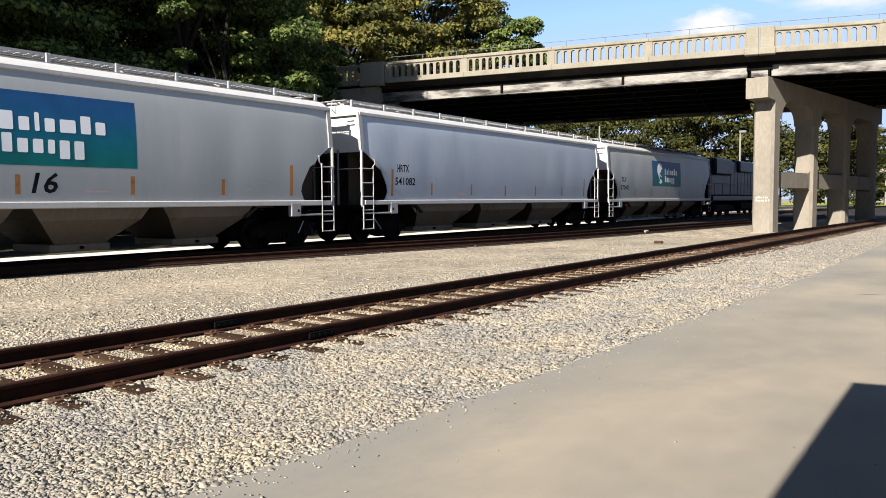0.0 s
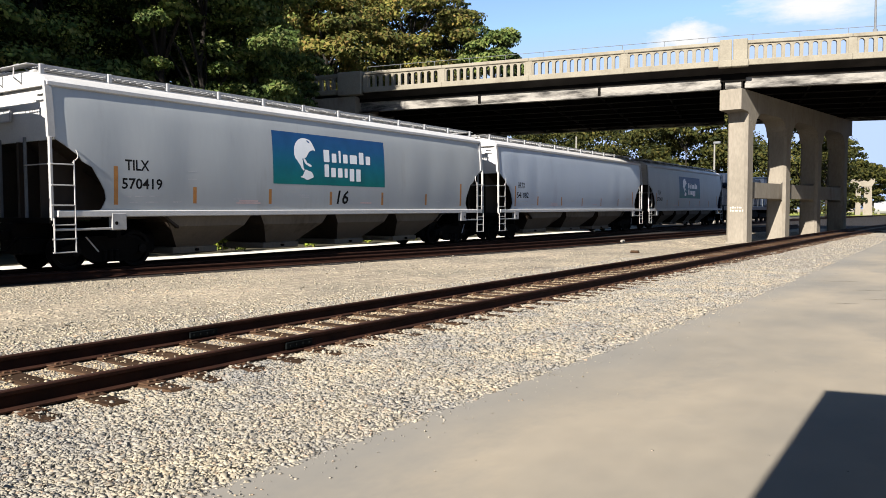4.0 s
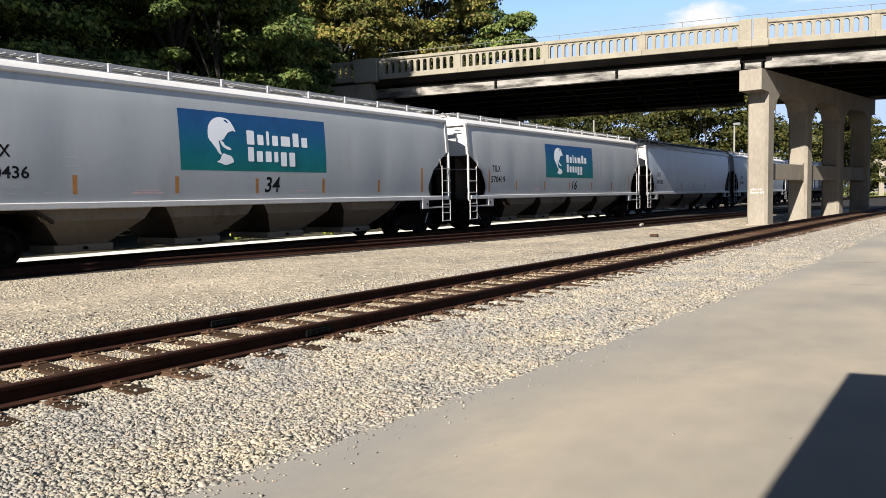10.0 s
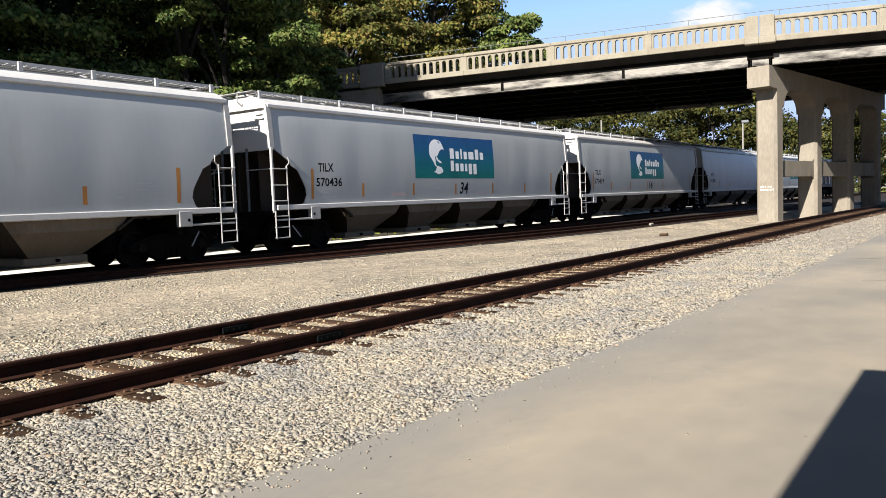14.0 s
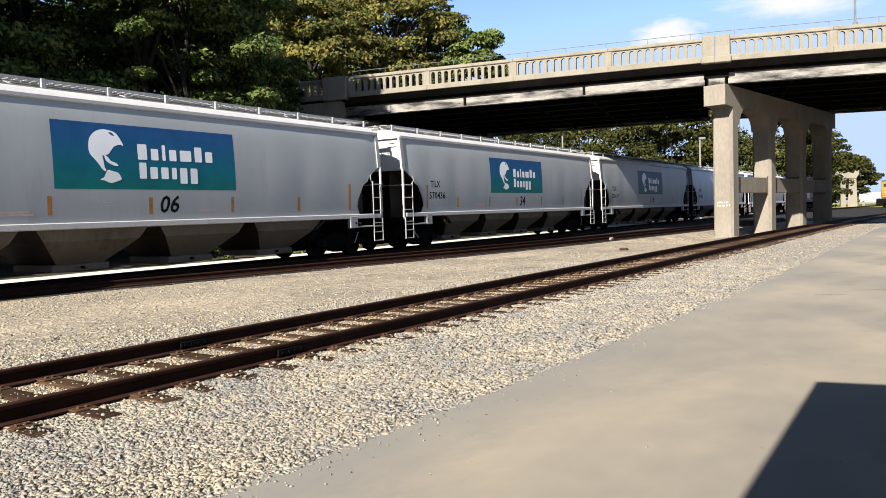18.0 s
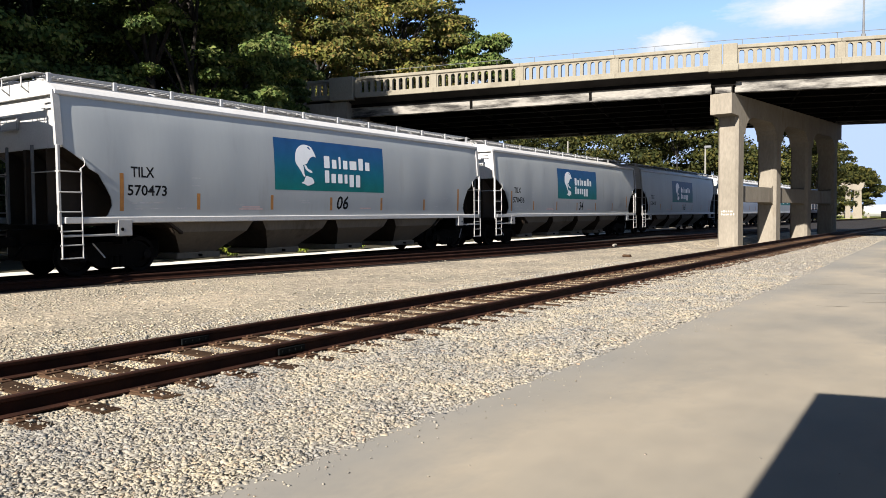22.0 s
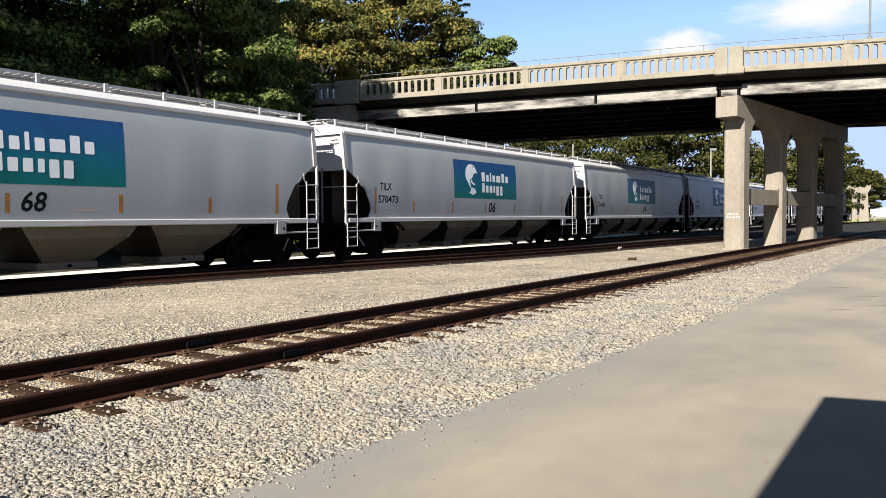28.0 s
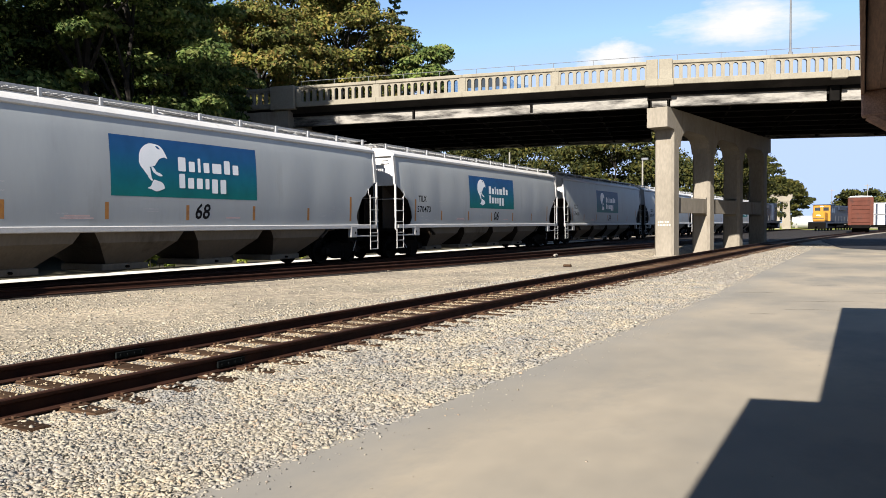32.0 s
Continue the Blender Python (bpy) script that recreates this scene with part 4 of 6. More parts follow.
    solid("road_bank", bank, M["bank"], "wooded earth bank that carries the road", "bank", kind="structure")
    road = Build()
    road.add([on_bridge(u, v, 8.183 + 0.009 * abs(u)) for u in (-400, -19.3) for v in (1.0, DECK - 1.0)], [(0, 1, 3, 2)])
    solid("approach_road", road, M["asphalt"], "asphalt road leading to the bridge", "road", kind="structure")

    lamp = thing("street_lamp", "slender grey street lamp standing on the bridge parapet", "street lamp")
    u = 5.55
    x, y, z = deck_point(u, 0.17, 9.1)
    part("base", grown(Build().box(x - 0.09, x + 0.09, y - 0.09, y + 0.09, z, z + 0.2, 0.03), DECK_EYE_SCALE), M["lamp_grey"], lamp)
    part("pole", grown(Build().rod((x, y, z + 0.2), (x, y, 12.7), 0.048, 0.034, 10), DECK_EYE_SCALE), M["lamp_grey"], lamp)
    part("arm", grown(Build().tube([(x, y, 12.65), (x + 0.1, y + 0.6, 12.85), (x + 0.2, y + 1.3, 12.9)], 0.03), DECK_EYE_SCALE), M["lamp_grey"], lamp)
    part("lamp_head", grown(Build().box(x + 0.1, x + 0.32, y + 1.2, y + 1.75, 12.82, 12.95, 0.03), DECK_EYE_SCALE), M["lamp_grey"], lamp)
    build_parapet(False)
    build_parapet(True)


# ---- trees ----
def leaves(rng, spots, normals, size):
    """Quads for leaves at spots, facing about along normals."""
    n = len(spots)
    nn = normals + rng.normal(0, 0.75, (n, 3))
    nn /= np.linalg.norm(nn, axis=1)[:, None] + 1e-9
    ref = rng.normal(0, 1, (n, 3))
    u = np.cross(nn, ref)
    u /= np.linalg.norm(u, axis=1)[:, None] + 1e-9
    w = np.cross(nn, u)
    s = size * rng.uniform(0.6, 1.35, n)[:, None]
    droop = nn * s * 0.18
    return np.stack([spots - u * s * 0.75, spots - w * s * 0.42 + droop, spots + u * s * 0.75, spots + w * s * 0.42 + droop], 1)


def make_tree(x, y, z, h, spread, label, seed, n_leaf, size, mat_name="leaf_dark", base=0.25, clumps=42, category="tree", trunk_r=None, tight=1.0):
    """A tapered trunk, limbs, and a crown of leaf clumps with gaps."""
    rng = np.random.default_rng(seed)
    t = thing("tree", label, category, "trees along the tracks", at=pose(x, y, z))
    r = trunk_r or 0.018 * h
    b = Build()
    pts = [Vector((0, 0, -0.4))]
    for k in range(1, 7):
        pts.append(Vector((rng.normal(0, 0.05 * h / 6), rng.normal(0, 0.05 * h / 6), 0.8 * h * k / 6)))
    for k in range(6):
        b.rod(pts[k], pts[k + 1], r * (1 - k / 7), r * (1 - (k + 1) / 7), 8, False)
    centres = []
    for k in range(clumps):
        q = rng.random() ** 0.8
        zz = h * (base + (1 - base) * q * 0.97)
        lim = spread * (math.sin(math.pi * min(1, 0.16 + 0.80 * q)) ** 0.7) * rng.uniform(0.45, 1.08)
        a = rng.uniform(0, 2 * math.pi)
        c = Vector((lim * math.cos(a), lim * math.sin(a), zz))
        centres.append(c)
        if k % 5 == 0:
            root = pts[min(5, max(1, int(6 * (zz / h - 0.12) / 0.8)))]
            mid = root.lerp(c, 0.55) + Vector((0, 0, 0.04 * h))
            b.rod(root, mid, r * 0.35, r * 0.2, 5, False)
            b.rod(mid, c, r * 0.2, r * 0.06, 5, False)
    part("trunk", b, M["bark"], t)
    centres = np.array(centres)
    rad = spread * tight * rng.uniform(0.18, 0.38, clumps)
    which = rng.integers(0, clumps, n_leaf)
    d = rng.normal(0, 1, (n_leaf, 3))
    d /= np.linalg.norm(d, axis=1)[:, None]
    d[:, 2] = np.where(d[:, 2] < -0.45, d[:, 2] * -0.5, d[:, 2])
    rr = rad[which] * rng.random(n_leaf) ** 0.33
    spots = centres[which] + d * rr[:, None] * np.array([1.2, 1.2, 0.58])
    q = leaves(rng, spots, d + np.array([0, 0, 0.5]), size)
    me = big_mesh("crown", q.reshape(-1, 3), np.arange(4 * n_leaf).reshape(-1, 4))
    me.materials.append(M[mat_name])
    part("crown", me, None, t)
    return t


def make_pine(x, y, z, h, spread, label, seed, n_leaf):
    """A conifer: a straight trunk with whorls of level, slightly drooping boughs, each a flat feathery spray."""
    rng = np.random.default_rng(seed)
    t = thing("conifer", label, "tree", "trees along the tracks", at=pose(x, y, z))
    b = Build().rod((0, 0, -0.3), (0, 0, h), 0.014 * h, 0.03, 8, False)
    spots = []
    boughs = 64
    for k in range(boughs):
        q = 0.35 + 0.64 * k / boughs
        reach = (spread * (1.12 - q) ** 0.55 * rng.uniform(0.55, 1.1)) * (1.0 if q < 0.93 else 0.6)
        a = k * 2.4 + rng.normal(0, 0.3)
        tip = Vector((reach * math.cos(a), reach * math.sin(a), h * q + 0.16 * reach + rng.normal(0, 0.15)))
        root = Vector((0, 0, h * q))
        b.rod(root, tip, 0.05, 0.012, 5, False)
        m = n_leaf // boughs
        f = rng.uniform(0.15, 1.02, m)
        across = rng.normal(0, 1, m) * 0.20 * reach * (1.1 - f)
        side = np.array([-math.sin(a), math.cos(a), 0.0])
        spots.append(np.array(root)[None] + (np.array(tip) - np.array(root))[None] * f[:, None] + side[None] * across[:, None] + np.c_[np.zeros(m), np.zeros(m), rng.normal(0, 0.07, m)])
    part("trunk", b, M["bark"], t)
    spots = np.concatenate(spots)
    q = leaves(rng, spots, np.tile([0, 0, 1.0], (len(spots), 1)), 0.17)
    me = big_mesh("crown", q.reshape(-1, 3), np.arange(4 * len(spots)).reshape(-1, 4))
    me.materials.append(M["leaf_pine_shade"])
    part("crown", me, None, t)


WEEDS = [(-23.1, 19.7), (-23.3, 20.3), (-23.2, 24.3), (-23.2, 28.0), (-23.7, 33.0), (-24.2, 37.5)]


def build_trees():
    dark = "tall shade tree with dark green dense leaves behind the train"
    near = [(-30, -9, 15, 6.0), (-27.5, -3, 14, 5.2), (-31, 2, 17, 6.2), (-27.5, 6.5, 14.5, 5.0), (-32, 10.5, 18, 6.0), (-30.5, 13, 15, 5.0),
            (-33, 18.5, 18, 6.2), (-28.3, 21.0, 18.5, 5.4), (-33.5, 26, 17, 5.6), (-32.4, 30.0, 18.5, 3.7), (-35.2, 32.8, 17.5, 3.3), (-30.5, 26.0, 16.0, 4.4), (-27.2, 22.2, 14.5, 3.9), (-40, 8, 20, 7), (-41, 18, 20, 7), (-41, 29, 19, 6), (-52, 6, 26, 9), (-53, 18, 27, 9), (-54, 30, 27, 8), (-47, 24, 15, 7), (-46, 34, 16, 6), (-46, 14, 15, 7)]
    for k, (x, y, h, s) in enumerate(near):
        if y < 9:            # out of view, kept for the shade they throw along the row
            n, size, mat_name, base, clumps = 6000, 0.38, "leaf_dark", 0.20, 60
        elif k < 13:
            n, size, mat_name, base, clumps = 34000, 0.155, "leaf_dark", 0.20, 74
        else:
            # back row in dark pine leaf, so gaps in the crowns read as shade
            n, size, mat_name, base, clumps = 13000, 0.42, "leaf_pine_shade", 0.04, 90
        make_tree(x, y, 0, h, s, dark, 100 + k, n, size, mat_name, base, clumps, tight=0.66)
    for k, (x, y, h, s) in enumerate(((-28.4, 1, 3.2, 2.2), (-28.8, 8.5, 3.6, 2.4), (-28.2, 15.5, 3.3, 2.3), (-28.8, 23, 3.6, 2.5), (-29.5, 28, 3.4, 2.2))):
        # dark leaf colour stands for the shade along the bank
        make_tree(x, y, 0, h, s, "low leafy bush at the foot of the bank, painted shade-dark", 140 + k, 5000, 0.14, "leaf_pine_shade", 0.05, 22, "bush", 0.05)
    big = "broad sunlit tree with mixed green and yellowing leaves beyond the bridge"
    make_tree(-46.0, 63.5, 0, 26.0, 8.4, big, 201, 50000, 0.25, "leaf_warm", 0.2, 130, tight=0.62)
    make_tree(-37.8, 66, 0, 19.8, 4.6, "dense dark green tree beyond the bridge", 202, 28000, 0.23, "leaf_dark", 0.2, 110, tight=0.62)
    make_tree(-43.0, 68, 0, 22.3, 5.6, big, 208, 24000, 0.25, "leaf_warm", 0.2, 90, tight=0.62)
    make_tree(-53, 66, 0, 28, 9, big, 203, 26000, 0.31, "leaf_warm", 0.2, 150, tight=0.6)
    make_tree(-57, 58, 2, 22, 8, big, 204, 16000, 0.36, "leaf_dark", 0.2, 150, tight=0.6)
    make_tree(-47, 52, 1, 20, 6.5, big, 207, 24000, 0.29, "leaf_warm", 0.2, 150, tight=0.6)
    make_tree(-66, 62, 2, 24, 9, big, 205, 9000, 0.45, "leaf_dark", 0.2, 50)
    make_pine(-44.6, 71, 0, 26.2, 4.4, "dark spruce rising above the broad trees", 206, 9000)
    far = "hazy green tree of the wood beyond the bridge"
    rng = random.Random(5)
    for k in range(15):
        az = radians(28 - 1.5 * k)
        d = (118 if k < 11 else 152) + rng.uniform(-8, 14)
        make_tree(-d * math.sin(az), d * math.cos(az), 0, rng.uniform(13.2, 16.5), 6.5, far, 300 + k, 6500, 0.36, "leaf_far", 0.05, 34)
    for k, (az, d, h, s) in enumerate(((5.95, 214, 18.6, 5.4), (5.3, 212, 13.0, 5.4), (4.6, 218, 12.8, 5.2), (4.15, 224, 12.4, 4.0), (6.6, 206, 17.2, 7.2), (7.5, 180, 16.5, 6.5))):
        a = radians(az)
        make_tree(-d * math.sin(a), d * math.cos(a), 0, h, s, far, 330 + k, 5000, 0.46, "leaf_far", 0.05, 34)
    for k in range(7):
        a = radians(0.7 - 1.7 * k)
        d = 270 + 10 * (k % 3)
        make_tree(-d * math.sin(a), d * math.cos(a), 0, 11.0 + (k % 3), 6.5 if k == 0 else 9, far, 350 + k, 4000, 0.7, "leaf_far", 0.03, 34)
    for k, (x, y) in enumerate(WEEDS):
        make_tree(x, y, 0, 0.85, 0.60, "bright yellow-green weed clump beside the track", 380 + k, 600, 0.11, "weed", 0.05, 10, "weed", 0.01)


# ---- the train ----
HALF = 9.4      # half the length of a hopper car's body
SIDE = 1.6      # half its width
CUT = [(1.42, 1.18), (1.48, 1.24), (1.69, 1.34), (1.90, 1.30), (2.05, 1.22), (2.28, 1.08), (2.43, 0.99), (2.55, 0.75), (2.68, 0.66), (2.90, 0.35), (3.08, 0.06), (3.3, 0.03), (4.21, 0.03)]


WAVES = [random.Random(5 + k).uniform(0.35, 1) * (0.3 if 3 <= k <= 6 else 1.0) for k in range(11)]


def flank(z):
    """The barrel curve of a car's side: widest low down, leaning in above."""
    return SIDE - 0.035 * (z - 2.4) ** 2


def skin(y, z):
    """How far the side sheet stands from the middle of the car: curved like a barrel, a little sunk behind its end posts and roof chord, with slight waves between its posts."""
    k = min(10.0, max(0.0, (y + HALF) / 1.86))
    panel = min(10, int(k))
    w = math.sin(math.pi * (k - panel)) * math.sin(math.pi * min(1, max(0, (z - 1.4) / 2.75)))
    a = max(0.0, 1 - (HALF - abs(y)) / 1.1)
    b = max(0.0, 1 - (4.21 - z) / 0.5)
    edge = min(1.0, math.hypot(a, b))
    return flank(z) + 0.020 * WAVES[panel] * w - 0.026 * edge ** 2.0 - 0.012 * (y / HALF) ** 2


def car_side(sign):
    """The side sheet of a hopper car, cut away over the trucks, with slight waves between its posts."""
    zs = np.concatenate([np.array([z for z, _ in CUT[:-2]]), np.linspace(3.3, 4.21, 7)])
    n = 74
    verts = []
    for z in zs:
        c = float(np.interp(z, [a for a, _ in CUT], [b for _, b in CUT]))
        for i in range(n + 1):
            y = -HALF + c + (2 * HALF - 2 * c) * i / n
            verts.append((sign * skin(y, z), y, z))
    m = n + 1
    faces = [(j * m + i, j * m + i + 1, (j + 1) * m + i + 1, (j + 1) * m + i) for j in range(len(zs) - 1) for i in range(n)]
    if sign < 0:
        faces = [tuple(reversed(f)) for f in faces]
    # an inner skin gives the sheet its thickness
    k = len(verts)
    verts += [(x - sign * 0.03, y, z) for x, y, z in verts]
    faces += [tuple(reversed([i + k for i in f])) for f in faces]
    return Build().add(verts, faces)


def car_roof():
    prof = [(-SIDE + 0.13, 4.29), (-1.30, 4.42), (-1.0, 4.54), (-0.55, 4.61), (0.0, 4.63), (0.55, 4.61), (1.0, 4.54), (1.30, 4.42), (SIDE - 0.13, 4.29)]
    return Build().prism(prof + [(SIDE - 0.13, 4.22), (-SIDE + 0.13, 4.22)], "y", -HALF + 0.05, HALF - 0.05)


def make_hopper(bays, paint, label):
    car = thing("hopper_car", label, "hopper car", "cars of the train")
    for s in (-1, 1):
        part("side_sheet", car_side(s), paint, car, smooth=True)
        # the top chord stands a little proud of the sheet
        part("top_chord", Build().box(s * (flank(4.2) - 0.12), s * (flank(4.2) + 0.022), -HALF, HALF, 4.19, 4.325, 0.03), M["chord"], car, "white-painted roof edge")
        # roof white on the sill stands for its sun-catching edge
        sill = Build().box(s * (SIDE - 0.13), s * (SIDE + 0.05), -HALF + 0.1, HALF - 0.1, 1.27, 1.425, 0.02)
        part("side_sill", sill, M["chord"], car, "side sill, painted whiter for its sunlit edge")
        board = Build()
        for q in range(5):
            xx = s * (0.62 + 0.10 * q)
            board.box(xx - 0.012, xx + 0.012, -HALF + 0.1, HALF - 0.1, 4.69, 4.715)
        for xx in (s * 0.60, s * 1.04):
            board.box(xx - 0.012, xx + 0.012, -HALF + 0.1, HALF - 0.1, 4.67, 4.73)
        for q in range(90):
            y = -HALF + 0.2 + (2 * HALF - 0.4) * q / 89
            board.box(min(s * 0.6, s * 1.04), max(s * 0.6, s * 1.04), y - 0.012, y + 0.012, 4.685, 4.70)
        part("running_board", board, M["steel"], car, "galvanised grating walkway on the roof")
        part("edge_rail", Build().box(s * 1.055, s * 1.085, -HALF + 0.1, HALF - 0.1, 4.50, 4.53), M["steel"], car)
        for k in range(12):
            y = -HALF + 0.16 + (2 * HALF - 0.32) * k / 11
            part("board_support", Build().box(s * 1.0, s * 1.09, y - 0.055, y + 0.055, 4.36, 4.735, 0.012), M["steel"], car)
    part("roof", car_roof(), M["chord"], car)
    part("hatch_trough", Build().box(-0.36, 0.36, -HALF + 0.5, HALF - 0.5, 4.56, 4.70, 0.03), M["chord"], car)
    for k in range(6):
        y = -7.5 + 3.0 * k
        part("hatch_cover", Build().box(-0.42, 0.42, y - 1.42, y + 1.42, 4.69, 4.76, 0.03), M["grab"], car)
    for e in (-1, 1):
        # upper end sheet, slope sheet, end frame
        y = e * (HALF - 0.16)
        part("end_sheet", Build().prism([(-flank(3.02) + 0.05, 3.02), (flank(3.02) - 0.05, 3.02), (flank(3.7) - 0.05, 3.7), (flank(4.3) - 0.05, 4.3), (-flank(4.3) + 0.05, 4.3), (-flank(3.7) + 0.05, 3.7)], "y", y, y - e * 0.05), M["chord"], car, "white upper end sheet")
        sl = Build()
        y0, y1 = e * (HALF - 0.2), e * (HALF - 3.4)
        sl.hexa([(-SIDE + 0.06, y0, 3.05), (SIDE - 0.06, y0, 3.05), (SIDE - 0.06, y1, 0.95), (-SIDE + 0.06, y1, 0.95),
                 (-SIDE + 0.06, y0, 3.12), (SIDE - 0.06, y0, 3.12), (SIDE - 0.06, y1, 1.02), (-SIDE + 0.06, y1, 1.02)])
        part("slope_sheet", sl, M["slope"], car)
        part("end_web", Build().prism([(e * (HALF - 0.12), 1.2), (e * (HALF - 0.12), 3.02), (e * (HALF - 0.22), 3.02), (e * (HALF - 2.6), 1.45), (e * (HALF - 3.0), 1.2)], "x", -0.05, 0.05), M["slope"], car, "dusty shear plate, darkened for shade")
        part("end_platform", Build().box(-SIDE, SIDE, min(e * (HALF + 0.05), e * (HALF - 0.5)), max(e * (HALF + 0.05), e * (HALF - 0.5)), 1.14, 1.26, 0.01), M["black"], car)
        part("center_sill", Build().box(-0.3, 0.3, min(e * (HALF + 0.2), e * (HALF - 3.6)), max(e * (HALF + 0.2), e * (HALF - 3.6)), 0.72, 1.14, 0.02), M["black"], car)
        part("end_crossover", Build().box(-1.04, 1.04, min(e * (HALF - 0.12), e * (HALF + 0.16)), max(e * (HALF - 0.12), e * (HALF + 0.16)), 4.69, 4.715, 0.01), M["steel"], car)
        y = e * (HALF - 0.10)
        board = part("defect_board", Build().box(-0.98, -0.22, y - 0.006, y + 0.006, 3.52, 3.82, 0.004), M["chord"], car)
        rim = Build()
        for x0, x1, z0, z1 in ((-1.0, -0.2, 3.80, 3.84), (-1.0, -0.2, 3.50, 3.54), (-1.0, -0.96, 3.54, 3.80), (-0.24, -0.2, 3.54, 3.80)):
            rim.box(x0, x1, y - 0.03, y + 0.03, z0, z1, 0.008)
        part("board_frame", rim, M["steel"], board, "thin grey frame of the board")
        # plates added so that the end opening reads dark as in shade
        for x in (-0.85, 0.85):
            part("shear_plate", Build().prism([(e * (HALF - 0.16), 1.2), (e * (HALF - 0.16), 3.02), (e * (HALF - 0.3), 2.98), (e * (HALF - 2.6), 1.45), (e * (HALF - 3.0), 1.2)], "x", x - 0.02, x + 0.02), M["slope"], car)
        for x in (-0.42, 0.42):
            part("end_handrail", Build().tube([(x, e * (HALF - 0.3), 4.6), (x, e * (HALF + 0.02), 4.76), (x, e * (HALF + 0.12), 4.72), (x, e * (HALF + 0.14), 4.45), (x, e * (HALF - 0.08), 4.30)], 0.018), M["grab"], car)
        cp = Build().box(-0.13, 0.13, min(e * (HALF + 0.1), e * (HALF + 0.62)), max(e * (HALF + 0.1), e * (HALF + 0.62)), 0.74, 0.96, 0.03)
        cp.box(-0.2, 0.12, min(e * (HALF + 0.5), e * (HALF + 0.79)), max(e * (HALF + 0.5), e * (HALF + 0.79)), 0.68, 1.0, 0.05)
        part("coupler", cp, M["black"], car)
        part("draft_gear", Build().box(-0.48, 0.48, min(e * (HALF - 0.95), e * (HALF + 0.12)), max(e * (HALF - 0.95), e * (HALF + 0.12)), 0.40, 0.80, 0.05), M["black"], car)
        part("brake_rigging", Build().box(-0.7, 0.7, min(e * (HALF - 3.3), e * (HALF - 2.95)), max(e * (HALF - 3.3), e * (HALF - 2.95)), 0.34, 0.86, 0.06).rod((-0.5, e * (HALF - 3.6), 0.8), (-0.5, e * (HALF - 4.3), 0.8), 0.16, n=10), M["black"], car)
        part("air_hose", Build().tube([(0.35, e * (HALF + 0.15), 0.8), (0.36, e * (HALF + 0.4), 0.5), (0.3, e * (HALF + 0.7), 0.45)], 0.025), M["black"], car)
        for s in (-1, 1):
            # the corner post is wide above and thin below
            p = Build()
            zz = (3.05, 3.5, 3.9, 4.3)
            for z0, z1 in zip(zz, zz[1:]):
                p.prism([(s * (flank(z0) - 0.08), z0), (s * (flank(z0) + 0.012), z0), (s * (flank(z1) + 0.012), z1), (s * (flank(z1) - 0.08), z1)], "y", e * (HALF - 0.13), e * (HALF + 0.03))
            p.box(s * (SIDE - 0.05), s * (SIDE + 0.03), e * HALF - 0.035, e * HALF + 0.035, 1.2, 3.06, 0.01)
            part("corner_post", p, M["grab"], car)
            part("end_post", Build().box(s * 0.55 - 0.03, s * 0.55 + 0.03, e * HALF - 0.03, e * HALF + 0.03, 1.26, 3.1, 0.008), M["lamp_grey"], car)
            lad = part("ladder", Build().rod((s * (SIDE + 0.04), e * (HALF - 0.52), 0.46), (s * (SIDE + 0.04), e * (HALF - 0.52), 2.56), 0.019, n=6), M["grab"], car, "grey steel corner ladder")
            part("stile", Build().rod((s * (SIDE + 0.04), e * (HALF - 0.02), 0.46), (s * (SIDE + 0.04), e * (HALF - 0.02), 1.25), 0.022, n=6), M["grab"], lad)
            for z in (0.48, 0.78, 1.10, 1.54, 1.99, 2.46):
                part("rung", Build().rod((s * (SIDE + 0.04), e * (HALF + 0.02), z), (s * (SIDE + 0.04), e * (HALF - 0.54), z), 0.018, n=6), M["grab"], lad)
            part("grab_iron", Build().tube([(s * SIDE, e * (HALF - 0.5), 2.5), (s * (SIDE + 0.03), e * (HALF - 0.62), 2.62), (s * (SIDE + 0.03), e * (HALF - 0.62), 2.72), (s * SIDE, e * (HALF - 0.6), 2.8)], 0.014), M["grab"], car)
            pad = Build().box(s * (SIDE - 0.09), s * (SIDE + 0.06), min(e * (HALF - 1.42), e * (HALF - 1.82)), max(e * (HALF - 1.42), e * (HALF - 1.82)), 0.95, 1.36, 0.02)
            jack = part("jacking_pad", pad, M["grab"], car)
            # flat black disc painted in for the hole's darkness
            part("pin_hole", Build().rod((s * (SIDE + 0.058), e * (HALF - 1.54), 1.12), (s * (SIDE + 0.063), e * (HALF - 1.54), 1.12), 0.045, n=10), M["black"], jack, "black disc standing for a round hole")
            part("lower_bar", Build().box(s * (SIDE - 0.02), s * (SIDE + 0.05), min(e * (HALF - 0.06), e * (HALF - 1.43)), max(e * (HALF - 0.06), e * (HALF - 1.43)), 0.965, 1.02, 0.012), M["grab"], car)
            part("lever_rod", Build().rod((s * 1.28, e * (HALF - 0.98), 0.80), (s * 1.34, e * (HALF - 1.26), 0.44), 0.018, n=6), M["steel"], car)
            part("bolster_web", Build().box(s * 0.4, s * (SIDE - 0.1), e * (HALF - 1.7) - 0.06, e * (HALF - 1.7) + 0.06, 0.75, 1.28, 0.01), M["black"], car)
            part("end_rung", Build().rod((s * 0.55, e * (HALF + 0.02), 2.46), (s * (SIDE + 0.02), e * (HALF + 0.02), 2.46), 0.016, n=6), M["grab"], car)
        make_truck(car, e * (HALF - 1.70))
    # the hopper bays
    span = 13.0
    pitch = span / bays
